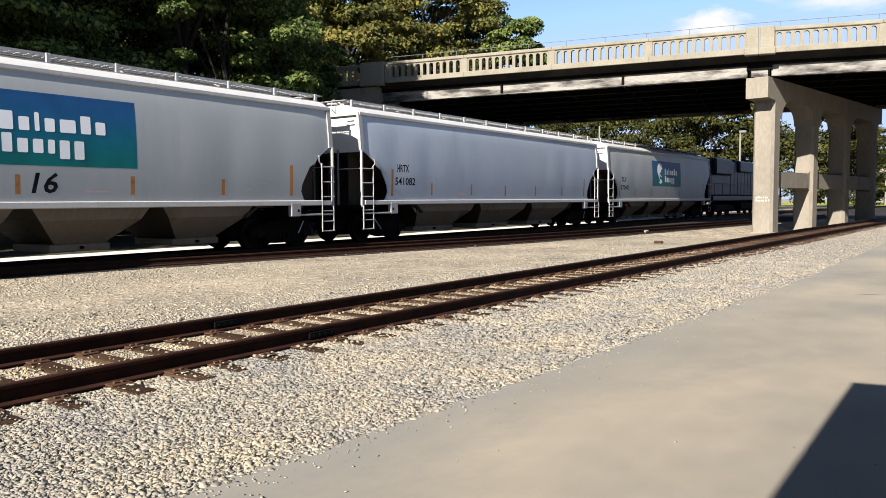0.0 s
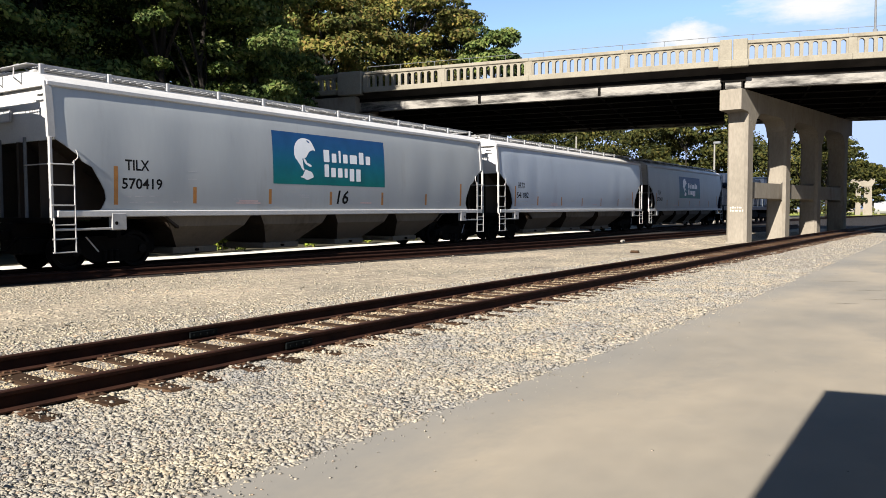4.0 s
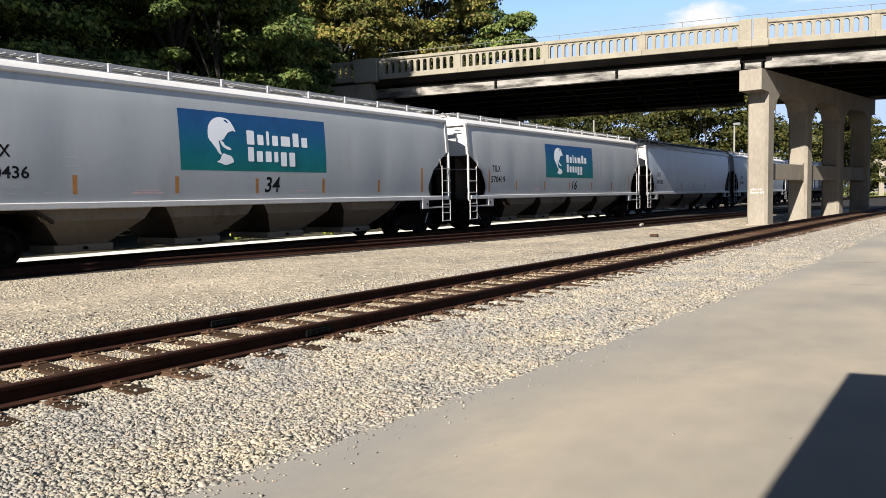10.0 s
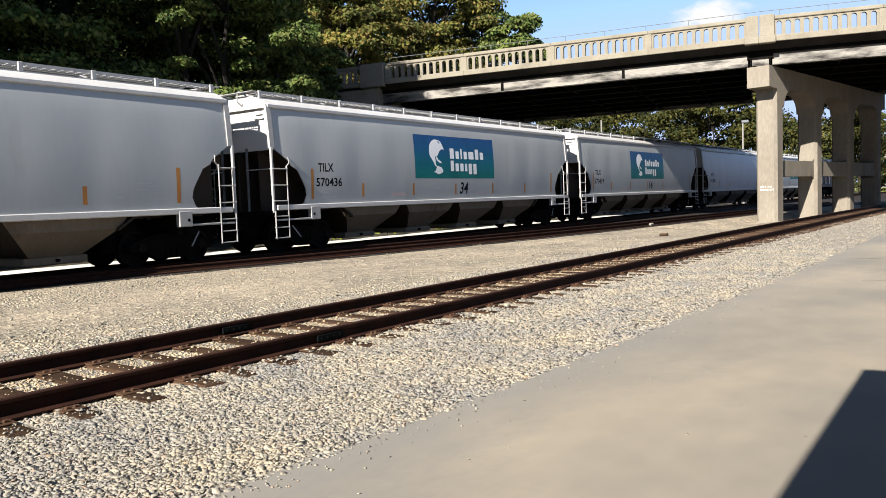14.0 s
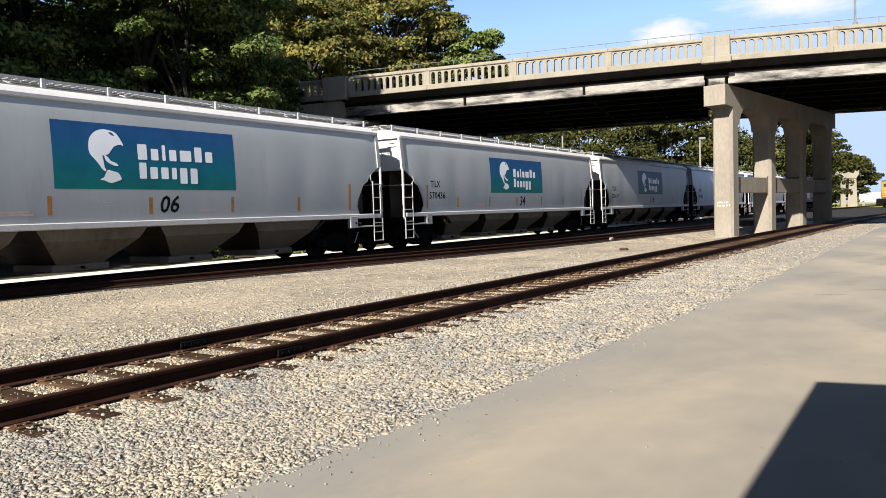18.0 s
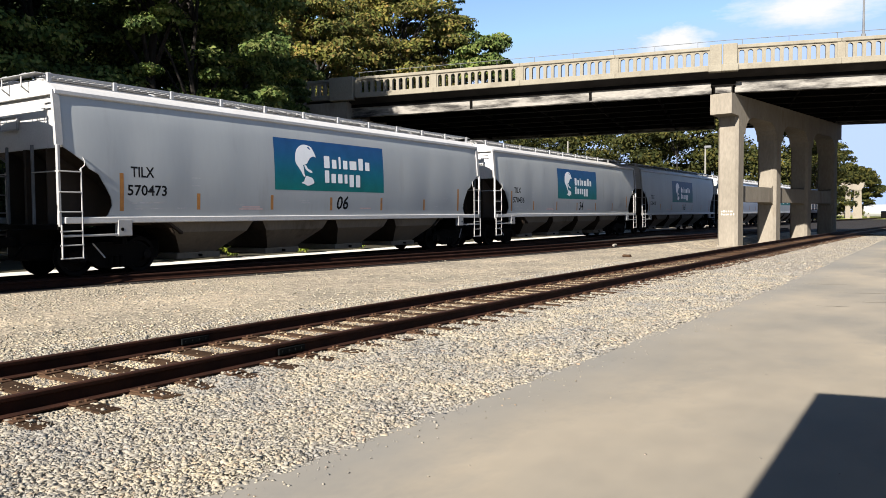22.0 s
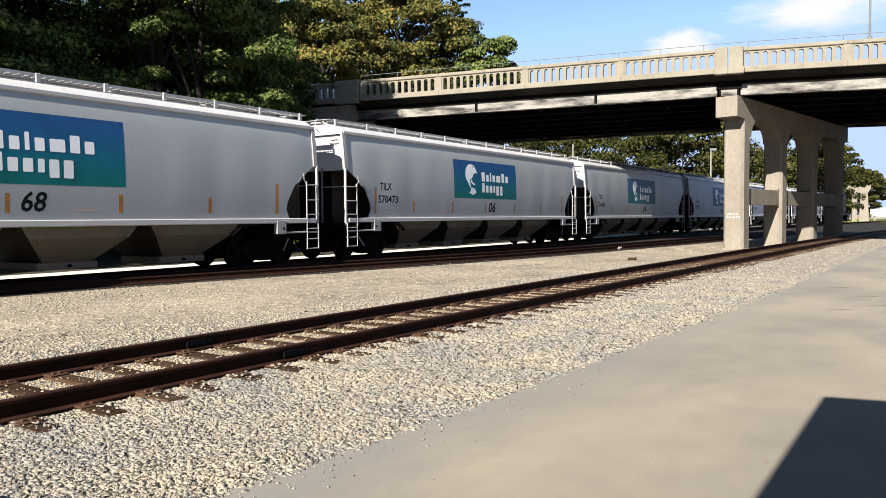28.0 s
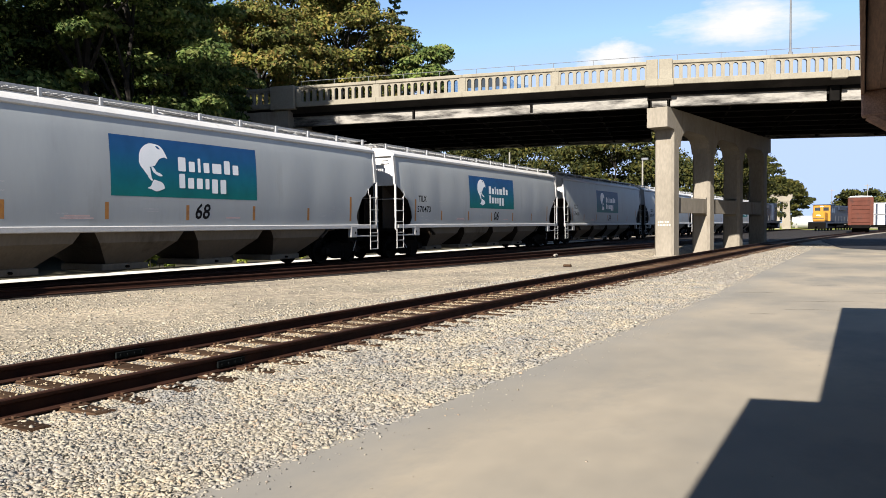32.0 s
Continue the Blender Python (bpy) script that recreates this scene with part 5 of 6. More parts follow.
    for k in range(bays):
        c = -span / 2 + pitch * (k + 0.5) - 0.05
        t, lo = pitch / 2 - 0.14, pitch / 2 - 1.02
        ring = [(x, y, z) for z, hw, hl in ((1.34, 1.50, t), (1.0, 1.42, t - 0.24), (0.42, 0.80, lo)) for x, y in ((-hw, c - hl), (hw, c - hl), (hw, c + hl), (-hw, c + hl))]
        bay = part("hopper_bay", Build().add(ring, [(1, 2, 6, 5), (3, 0, 4, 7), (5, 6, 10, 9), (7, 4, 8, 11), (11, 10, 9, 8), (0, 3, 2, 1)]), M["hopper"], car, "dusty tan-grey discharge hopper")
        # shade in the gaps is put into these faces' dark paint
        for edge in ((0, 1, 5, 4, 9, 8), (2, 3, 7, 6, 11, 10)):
            part("slope_plate", Build().add([ring[i] for i in edge], [(0, 1, 2, 3), (3, 2, 4, 5)]), M["slope"], bay, "sloping plate, painted dark for the shade between hoppers")
        part("outlet_gate", Build().box(-0.85, 0.85, c - lo - 0.14, c + lo + 0.14, 0.25, 0.43, 0.02), M["hopper"], bay, "dusty outlet gate")
        part("gate_shaft", Build().rod((-0.95, c, 0.34), (0.95, c, 0.34), 0.035, n=8), M["black"], bay)
    res = Build().rod((0.7, 6.95, 0.75), (0.7, 7.0, 0.75), 0.2, n=12).rod((0.7, 6.1, 0.98), (0.7, 6.9, 0.98), 0.18, n=12)
    part("air_reservoir", res, M["black"], car)
    return car


def wheel_build():
    b = Build()
    b.rod((-1.05, 0, 0), (1.05, 0, 0), 0.085, n=10)
    for s in (-1, 1):
        a = s * 0.715
        rings = [(a, 0.10), (a, 0.36), (a + s * 0.005, 0.46), (a + s * 0.125, 0.45), (a + s * 0.13, 0.36), (a + s * 0.06, 0.33), (a + s * 0.06, 0.16), (a + s * 0.11, 0.13), (a + s * 0.11, 0.09)]
        n = 28
        verts = [(x, r * math.cos(2 * math.pi * k / n), r * math.sin(2 * math.pi * k / n)) for x, r in rings for k in range(n)]
        faces = [(j * n + k, j * n + (k + 1) % n, (j + 1) * n + (k + 1) % n, (j + 1) * n + k) for j in range(len(rings) - 1) for k in range(n)]
        b.add(verts, faces if s < 0 else [tuple(reversed(f)) for f in faces])
        b.rod((a - s * 0.03, 0, 0), (a, 0, 0), 0.487, n=28)
        # bearing cap, off-centre bolts show that it turns
        b.rod((s * 1.02, 0, 0), (s * 1.16, 0, 0), 0.115, n=12)
        for k in range(3):
            q = 2 * math.pi * k / 3
            b.rod((s * 1.16, 0.06 * math.cos(q), 0.06 * math.sin(q)), (s * 1.18, 0.06 * math.cos(q), 0.06 * math.sin(q)), 0.016, n=6)
    return b


def wheelset_mesh():
    if "wheelset" not in CACHE:
        me = wheel_build().mesh("wheelset")
        me.materials.append(M["tread"])
        CACHE["wheelset"] = me
    return CACHE["wheelset"]


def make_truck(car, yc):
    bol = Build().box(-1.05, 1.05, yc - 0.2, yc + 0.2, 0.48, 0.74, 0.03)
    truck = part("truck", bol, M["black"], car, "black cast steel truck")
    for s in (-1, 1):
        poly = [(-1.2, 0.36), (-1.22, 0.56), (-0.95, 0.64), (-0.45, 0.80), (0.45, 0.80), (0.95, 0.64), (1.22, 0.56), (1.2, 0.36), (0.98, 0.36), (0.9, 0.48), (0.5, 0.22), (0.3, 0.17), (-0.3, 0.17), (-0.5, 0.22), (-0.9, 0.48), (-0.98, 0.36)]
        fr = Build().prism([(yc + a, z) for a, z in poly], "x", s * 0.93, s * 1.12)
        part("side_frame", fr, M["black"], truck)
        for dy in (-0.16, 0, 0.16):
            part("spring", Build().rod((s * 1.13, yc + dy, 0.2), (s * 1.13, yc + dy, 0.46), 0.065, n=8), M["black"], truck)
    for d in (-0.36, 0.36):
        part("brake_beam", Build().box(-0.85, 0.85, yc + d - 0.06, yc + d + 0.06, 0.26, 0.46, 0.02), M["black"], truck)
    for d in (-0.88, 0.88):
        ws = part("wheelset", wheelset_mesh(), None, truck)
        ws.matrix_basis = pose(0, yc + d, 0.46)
    return truck


def blob(pts, x):
    """A smooth-edged patch laid on the side sheet, from a rough outline in y, z."""
    n = len(pts)
    out = []
    for k in range(n):
        p0, p1, p2, p3 = (Vector(pts[(k + d) % n]) for d in (-1, 0, 1, 2))
        for j in range(4):
            t = j / 4
            out.append(0.5 * ((2 * p1) + (p2 - p0) * t + (2 * p0 - 5 * p1 + 4 * p2 - p3) * t * t + (3 * p1 - p0 - 3 * p2 + p3) * t ** 3))
    bm = bmesh.new()
    bm.faces.new([bm.verts.new((0, p.x, p.y)) for p in out])
    bmesh.ops.triangulate(bm, faces=bm.faces[:])
    bmesh.ops.subdivide_edges(bm, edges=[e for e in bm.edges if e.calc_length() > 0.2], cuts=3, use_grid_fill=True)
    bmesh.ops.triangulate(bm, faces=bm.faces[:])
    for v in bm.verts:
        v.co.x = skin(v.co.y, v.co.z) + x
    if bm.faces and sum(f.normal.x for f in bm.faces) < 0:
        bmesh.ops.reverse_faces(bm, faces=bm.faces[:])
    me = bpy.data.meshes.new("emblem")
    bm.to_mesh(me)
    bm.free()
    return me


def decal(build, y0, y1, z0, z1, lift=0.0016, back=0.0):
    """A thin painted or stuck-on patch that follows the side sheet."""
    n = max(1, int((y1 - y0) / 0.25))
    m = max(1, int((z1 - z0) / 0.25))
    pts = [(y0 + (y1 - y0) * i / n, z0 + (z1 - z0) * j / m) for j in range(m + 1) for i in range(n + 1)]
    w = n + 1
    build.add([(skin(y, z) + lift, y, z) for y, z in pts], [(w * j + i, w * j + i + 1, w * j + i + w + 1, w * j + i + w) for j in range(m) for i in range(n)])
    if back:
        build.add([(skin(y, z) + lift - back, y, z) for y, z in pts], [(w * j + i + w, w * j + i + w + 1, w * j + i + 1, w * j + i) for j in range(m) for i in range(n)])
    return build


def dress_hopper(car, mark, number, fleet, with_sign, far_bar=False):
    """Lettering, tape and the large sign, on the side that faces the yard and the other one alike."""

    def word(text, h, y, z, width, material=M["ink"], name="lettering", parent=car, slant=0.0):
        me = lettering(text, h, material, width=width, slant=slant)
        for v in me.vertices:
            v.co = (skin(v.co.y + y, v.co.z + z) + 0.0016, v.co.y + y, v.co.z + z)
        part(name, me, None, parent)
    word(mark, 0.25, -7.55, 2.40, 0.66)
    word(number, 0.25, -7.65, 1.95, 1.13)
    for y, z0, z1 in ((-7.81, 1.56, 2.48), (-5.51, 1.60, 2.03), (-2.82, 1.60, 2.03), (-0.18, 1.58, 2.0), (2.50, 1.58, 2.02), (5.18, 1.58, 2.0), (7.66, 1.56, 2.45)):
        part("reflector_tape", decal(Build(), y - 0.055, y + 0.055, z0, z1, 0.002, 0.003), M["orange"], car, "faded orange reflective strip")
    bars = Build()
    for y, z, w in ((-7.6, 1.74, 0.2), (-7.3, 1.75, 0.3), (-6.9, 1.76, 0.3), (-7.45, 1.60, 0.22), (-7.0, 1.61, 0.36), (-5.72, 2.42, 0.28), (-5.72, 2.22, 0.28), (-6.2, 1.62, 0.3),
                    (-4.2, 1.72, 0.3), (-1.7, 1.86, 0.5), (-1.6, 1.80, 0.4), (5.9, 1.72, 0.25), (7.0, 1.66, 0.3), (6.5, 2.05, 0.4), (6.5, 1.98, 0.6), (6.45, 1.9, 0.3)):
        decal(bars, y, y + w, z, z + 0.03)
    tagged(part("small_print", bars, M["faint"], car, "small faded stencilled lines"), kind="stuff")
    red = Build()
    for y, z, w in ((-4.0, 1.66, 0.7), (1.3, 1.63, 0.6), (-4.1, 1.60, 0.9)):
        decal(red, y, y + w, z, z + 0.04)
    tagged(part("red_print", red, M["faint_red"], car, "faded red stencilled lines"), kind="stuff")
    part("end_print", Build().box(0.85, 1.15, -HALF + 0.10, -HALF + 0.108, 4.05, 4.10).box(0.80, 1.2, -HALF + 0.10, -HALF + 0.108, 3.92, 3.97), M["faint"], car)
    if with_sign:
        b = Build()
        decal(b, -2.70, 2.63, 2.2, 3.77, 0.002, 0.004)
        sign = part("sign_panel", b, M["sign"], car, "blue to teal printed company panel")
        x = 0.004
        for shape in ([(-1.81, 3.19), (-1.77, 3.39), (-1.64, 3.54), (-1.46, 3.62), (-1.28, 3.62), (-1.09, 3.57), (-0.98, 3.45), (-0.88, 3.26), (-0.97, 3.28), (-1.09, 3.25), (-1.21, 3.18), (-1.29, 3.05), (-1.36, 3.04), (-1.42, 3.14), (-1.54, 3.16), (-1.64, 3.12), (-1.68, 3.02), (-1.59, 2.96), (-1.51, 3.0), (-1.46, 2.95), (-1.5, 2.88), (-1.46, 2.76), (-1.39, 2.66), (-1.43, 2.63), (-1.53, 2.72), (-1.59, 2.85), (-1.73, 2.96), (-1.8, 3.07)],
                      [(-1.41, 3.02), (-1.31, 2.95), (-1.26, 2.88), (-1.14, 2.84), (-1.06, 2.78), (-1.15, 2.76), (-1.28, 2.81), (-1.36, 2.86), (-1.41, 2.94)],
                      [(-1.34, 2.66), (-1.21, 2.63), (-1.07, 2.59), (-0.99, 2.45), (-1.12, 2.39), (-1.28, 2.35), (-1.43, 2.4), (-1.56, 2.43), (-1.46, 2.48), (-1.41, 2.57)]):
            part("emblem", blob(shape, x), M["sign_white"], sign)
        part("emblem", blob([(-1.26, 3.56), (-1.18, 3.56), (-1.11, 3.49), (-1.19, 3.5)], x + 0.0012), M["sign"], sign)
        # the company's name as plain blocks of its size
        def word_block(y0, y1, z0, z1):
            r = 0.03
            ring = [(y0 + (r if a < 0 else y1 - y0 - r) + r * math.cos(q), z0 + (r if c < 0 else z1 - z0 - r) + r * math.sin(q))
                    for a, c, q0 in ((1, -1, -1.571), (1, 1, 0.0), (-1, 1, 1.571), (-1, -1, 3.142)) for q in np.linspace(q0, q0 + 1.571, 5)]
            part("word_block", Build().add([(skin(p, q) + 0.0048, p, q) for p, q in ring], [tuple(range(len(ring)))]), M["sign_white"], sign)
        y = -0.50
        for w, tall in ((0.27, 1), (0.22, 0), (0.10, 2), (0.22, 0), (0.36, 0), (0.24, 2), (0.24, 0)):
            word_block(y, y + w, 2.94, {0: 3.23, 1: 3.33, 2: 3.34}[tall])
            y += w + 0.115
        y = -0.48
        for w, tall, low in ((0.21, 1, 0), (0.22, 0, 0), (0.22, 0, 0), (0.15, 0, 0), (0.23, 0, 1), (0.23, 0, 1)):
            word_block(y, y + w, 2.36 if low else 2.47, 2.87 if tall else 2.77)
            y += w + 0.105
    if fleet:
        word(fleet, 0.42, 0.10, 1.62, 0.58, slant=0.2)


def make_loco(name, label, nose, group):
    """A road switcher engine, its cab end towards +y."""
    lo = thing(name, label, "locomotive", group)
    blue = M["loco_blue"]
    part("frame", Build().box(-1.45, 1.45, -10.6, 10.6, 1.25, 1.62, 0.03), blue, lo)
    part("hood", Build().box(-1.1, 1.1, -10.1, 4.6, 1.62, 4.42, 0.12), blue, lo)
    part("radiator", Build().box(-1.45, 1.45, -9.9, -5.6, 3.25, 4.55, 0.12), blue, lo)
    for k in range(9):
        part("hood_door", Build().box(1.1, 1.13, -4.9 + k * 1.02, -4.0 + k * 1.02, 1.8, 3.7, 0.01), blue, lo)
    part("dynamic_brake", Build().box(-1.35, 1.35, -3.0, 1.2, 3.6, 4.55, 0.1), blue, lo)
    cab = part("cab", Build().box(-1.5, 1.5, 4.7, 7.6, 1.62, 4.6, 0.12), blue, lo)
    part("cab_front", Build().box(-1.42, 1.42, 7.59, 7.64, 1.7, 4.5, 0.02), nose, cab)
    for s in (-1, 1):
        part("side_window", Build().box(s * 1.49, s * 1.52, 5.2, 6.0, 3.2, 4.0, 0.02), M["glass"], cab)
        part("side_window", Build().box(s * 1.49, s * 1.52, 6.2, 7.0, 3.2, 4.0, 0.02), M["glass"], cab)
        part("front_window", Build().box(s * 0.25, s * 1.15, 7.63, 7.66, 3.55, 4.15, 0.02), M["glass"], cab)
        part("handrail", Build().tube([(s * 1.42, -10.3, 2.6), (s * 1.42, 4.4, 2.6)], 0.022), M["lamp_grey"], lo)
        for k in range(8):
            part("stanchion", Build().rod((s * 1.42, -10.2 + 2.05 * k, 1.6), (s * 1.42, -10.2 + 2.05 * k, 2.6), 0.02, n=6), M["lamp_grey"], lo)
        part("step_well", Build().box(s * 1.0, s * 1.5, 9.7, 10.5, 0.5, 1.3, 0.03), blue, lo)
    part("nose", Build().box(-1.05, 1.05, 7.6, 9.7, 1.62, 3.3, 0.2), nose, lo)
    part("cab_roof", Build().box(-1.52, 1.52, 4.65, 7.7, 4.56, 4.68, 0.05), blue, lo)
    part("headlight", Build().box(-0.25, 0.25, 7.6, 7.68, 4.22, 4.42, 0.03), M["sign_white"], lo)
    part("nose_band", Build().box(-0.32, 0.32, 9.69, 9.71, 2.62, 2.82, 0.004), M["sign_white"], lo)
    part("nose_mark", Build().box(-0.9, 0.9, 9.69, 9.712, 2.1, 2.2, 0.003), blue, lo)
    part("pilot", Build().box(-1.45, 1.45, 10.5, 10.72, 0.35, 1.5, 0.04), M["black"], lo)
    part("fuel_tank", Build().box(-1.3, 1.3, -2.6, 2.9, 0.35, 1.25, 0.25), M["black"], lo)
    for e in (-1, 1):
        cp = Build().box(-0.14, 0.14, min(e * 10.6, e * 11.1), max(e * 10.6, e * 11.1), 0.72, 0.98, 0.03)
        part("coupler", cp, M["black"], lo)
        yc = e * 6.6
        tr = part("truck", Build().box(-1.0, 1.0, yc - 2.4, yc + 2.4, 0.55, 0.95, 0.05), M["black"], lo)
        for s in (-1, 1):
            part("side_frame", Build().box(s * 0.95, s * 1.18, yc - 2.7, yc + 2.7, 0.45, 0.85, 0.05), M["black"], tr)
        for d in (-2.0, 0, 2.0):
            ws = part("wheelset", wheelset_mesh(), None, tr)
            ws.matrix_basis = pose(0, yc + d, 0.46)
    return lo


# where the middle of the fourth car from the engine's rear stands, by time
PLACE = [(0, 10.63), (1, 13.28), (2, 15.77), (3, 18.29), (4, 20.88), (5, 23.53), (6, 26.12), (7, 29.04), (8, 31.60), (9, 34.16), (10, 36.77),
         (11, 39.18), (12, 41.54), (13, 43.79), (14, 45.98), (15, 48.13), (16, 50.23), (17, 52.17), (18, 54.00), (19, 55.70), (20, 57.41), (21, 58.96),
         (22, 60.49), (23, 62.01), (24, 63.55), (25, 65.11), (26, 66.66), (27, 68.24), (28, 69.90), (29, 71.53), (30, 73.20), (31, 74.89), (32, 76.68)]
STEP = 20.18
ARC_Y = np.arange(-120, 260, 0.5)
ARC_S = np.concatenate([[0], np.cumsum([math.hypot(main_x(b) - main_x(a), b - a) for a, b in zip(ARC_Y, ARC_Y[1:])])]) + ARC_Y[0]


def run(t):
    """Metres along the track of the first signed car, smooth between the known times."""
    ts = [p[0] for p in PLACE]
    ps = [p[1] * 1.029 - 2.63 for p in PLACE]
    k = min(len(ts) - 2, max(0, int(t)))
    p0 = ps[k - 1] if k else 2 * ps[0] - ps[1]
    p3 = ps[k + 2] if k + 2 < len(ps) else 2 * ps[-1] - ps[-2]
    p1, p2, f = ps[k], ps[k + 1], t - ts[k]
    return 0.5 * (2 * p1 + (p2 - p0) * f + (2 * p0 - 5 * p1 + 4 * p2 - p3) * f * f + (3 * p1 - p0 - 3 * p2 + p3) * f ** 3)


def on_track(s, length=13.0):
    """The pose of a car whose middle is s metres along the main track, its trucks on the rails."""
    def at(q):
        y = float(np.interp(q, ARC_S, ARC_Y))
        return Vector((main_x(y), y, RAIL_TOP))
    a, b = at(s - length / 2), at(s + length / 2)
    m = (a + b) / 2
    return pose(m.x, m.y, m.z, 0, 0, math.degrees(math.atan2(-(b.x - a.x), b.y - a.y)))


TRAIN = []


def build_train():
    grey = "light grey covered hopper car with a blue company panel"
    first = make_hopper(4, M["car_grey"], grey)
    here = Matrix.Identity(4)
    cars = [(first, 0.0)]
    for k in (1, 2, 3):
        cars.append((copy_thing(first, here), -STEP * k))
    lead = copy_thing(first, here)
    cars.append((lead, 2 * STEP))
    plain = make_hopper(3, M["car_white"], "pale blue-grey covered hopper car with plain sides")
    cars.append((plain, STEP))
    for (car, off), (mark, number, fleet, sign) in zip(cars, (("TILX", "570419", "16", True), ("TILX", "570436", "34", True), ("TILX", "570473", "06", True),
                                                                ("TILX", "570468", "68", True), ("TILX", "570401", "", True), ("HRTX", "541082", "", False))):
        dress_hopper(car, mark, number, fleet, sign)
        TRAIN.append((car, off, 13.0))
    engine = make_loco("locomotive", "dark blue diesel engine at the head of the train", M["loco_blue"], "engines")
    TRAIN.append((engine, 3 * STEP + 1.2, 13.2))


# ---- vehicles on the bridge ----
AUTOS = []


def make_auto(label, paint, length, height, van):
    a = thing("road_car", label, "car", "cars on the bridge")
    h, l = height, length / 2
    if van:
        prof = [(-l, 0.35), (-l, h - 0.15), (-l + 0.15, h), (l - 1.5, h), (l - 0.8, 1.1), (l - 0.05, 0.95), (l, 0.35)]
    else:
        prof = [(-l, 0.35), (-l, 0.9), (-l + 0.15, 1.0), (-l + 0.7, h - 0.05), (-l + 1.2, h), (l - 1.9, h), (l - 1.1, 0.98), (l - 0.1, 0.8), (l, 0.4)]
    part("body", Build().prism(prof, "x", -0.88, 0.88), paint, a)
    for s in (-1, 1):
        part("side_window", Build().prism([(-l + 0.8, 1.02), (-l + 1.2, h - 0.12), (l - 1.95, h - 0.12), (l - 1.4, 1.02)], "x", s * 0.87, s * 0.895), M["glass"], a)
        for y in (-l + 0.8, l - 0.85):
            w = part("wheel", Build().rod((s * 0.72, y, 0.33), (s * 0.92, y, 0.33), 0.33, n=16), M["rubber"], a)
            part("rim", Build().rod((s * 0.92, y, 0.33), (s * 0.93, y, 0.33), 0.2, n=12), M["steel"], w)
        part("headlight", Build().box(s * 0.45, s * 0.8, l - 0.12, l - 0.02, 0.62, 0.76, 0.02), M["sign_white"], a)
        part("tail_light", Build().box(s * 0.6, s * 0.84, -l - 0.01, -l + 0.03, 0.7, 0.9, 0.01), M["box_red"], a)
    return a


def build_autos():
    AUTOS.append((make_auto("white van crossing the bridge", M["auto_white"], 5.3, 1.68, True), 29.0, -13.0, 13.0))
    AUTOS.append((make_auto("silver car crossing the bridge", M["auto_silver"], 4.9, 1.42, False), 30.6, -1.8, 10.5))
    AUTOS.append((make_auto("dark blue pickup-like car crossing the bridge", M["auto_blue"], 5.2, 1.68, True), 32.0, -9.0, 12.5))


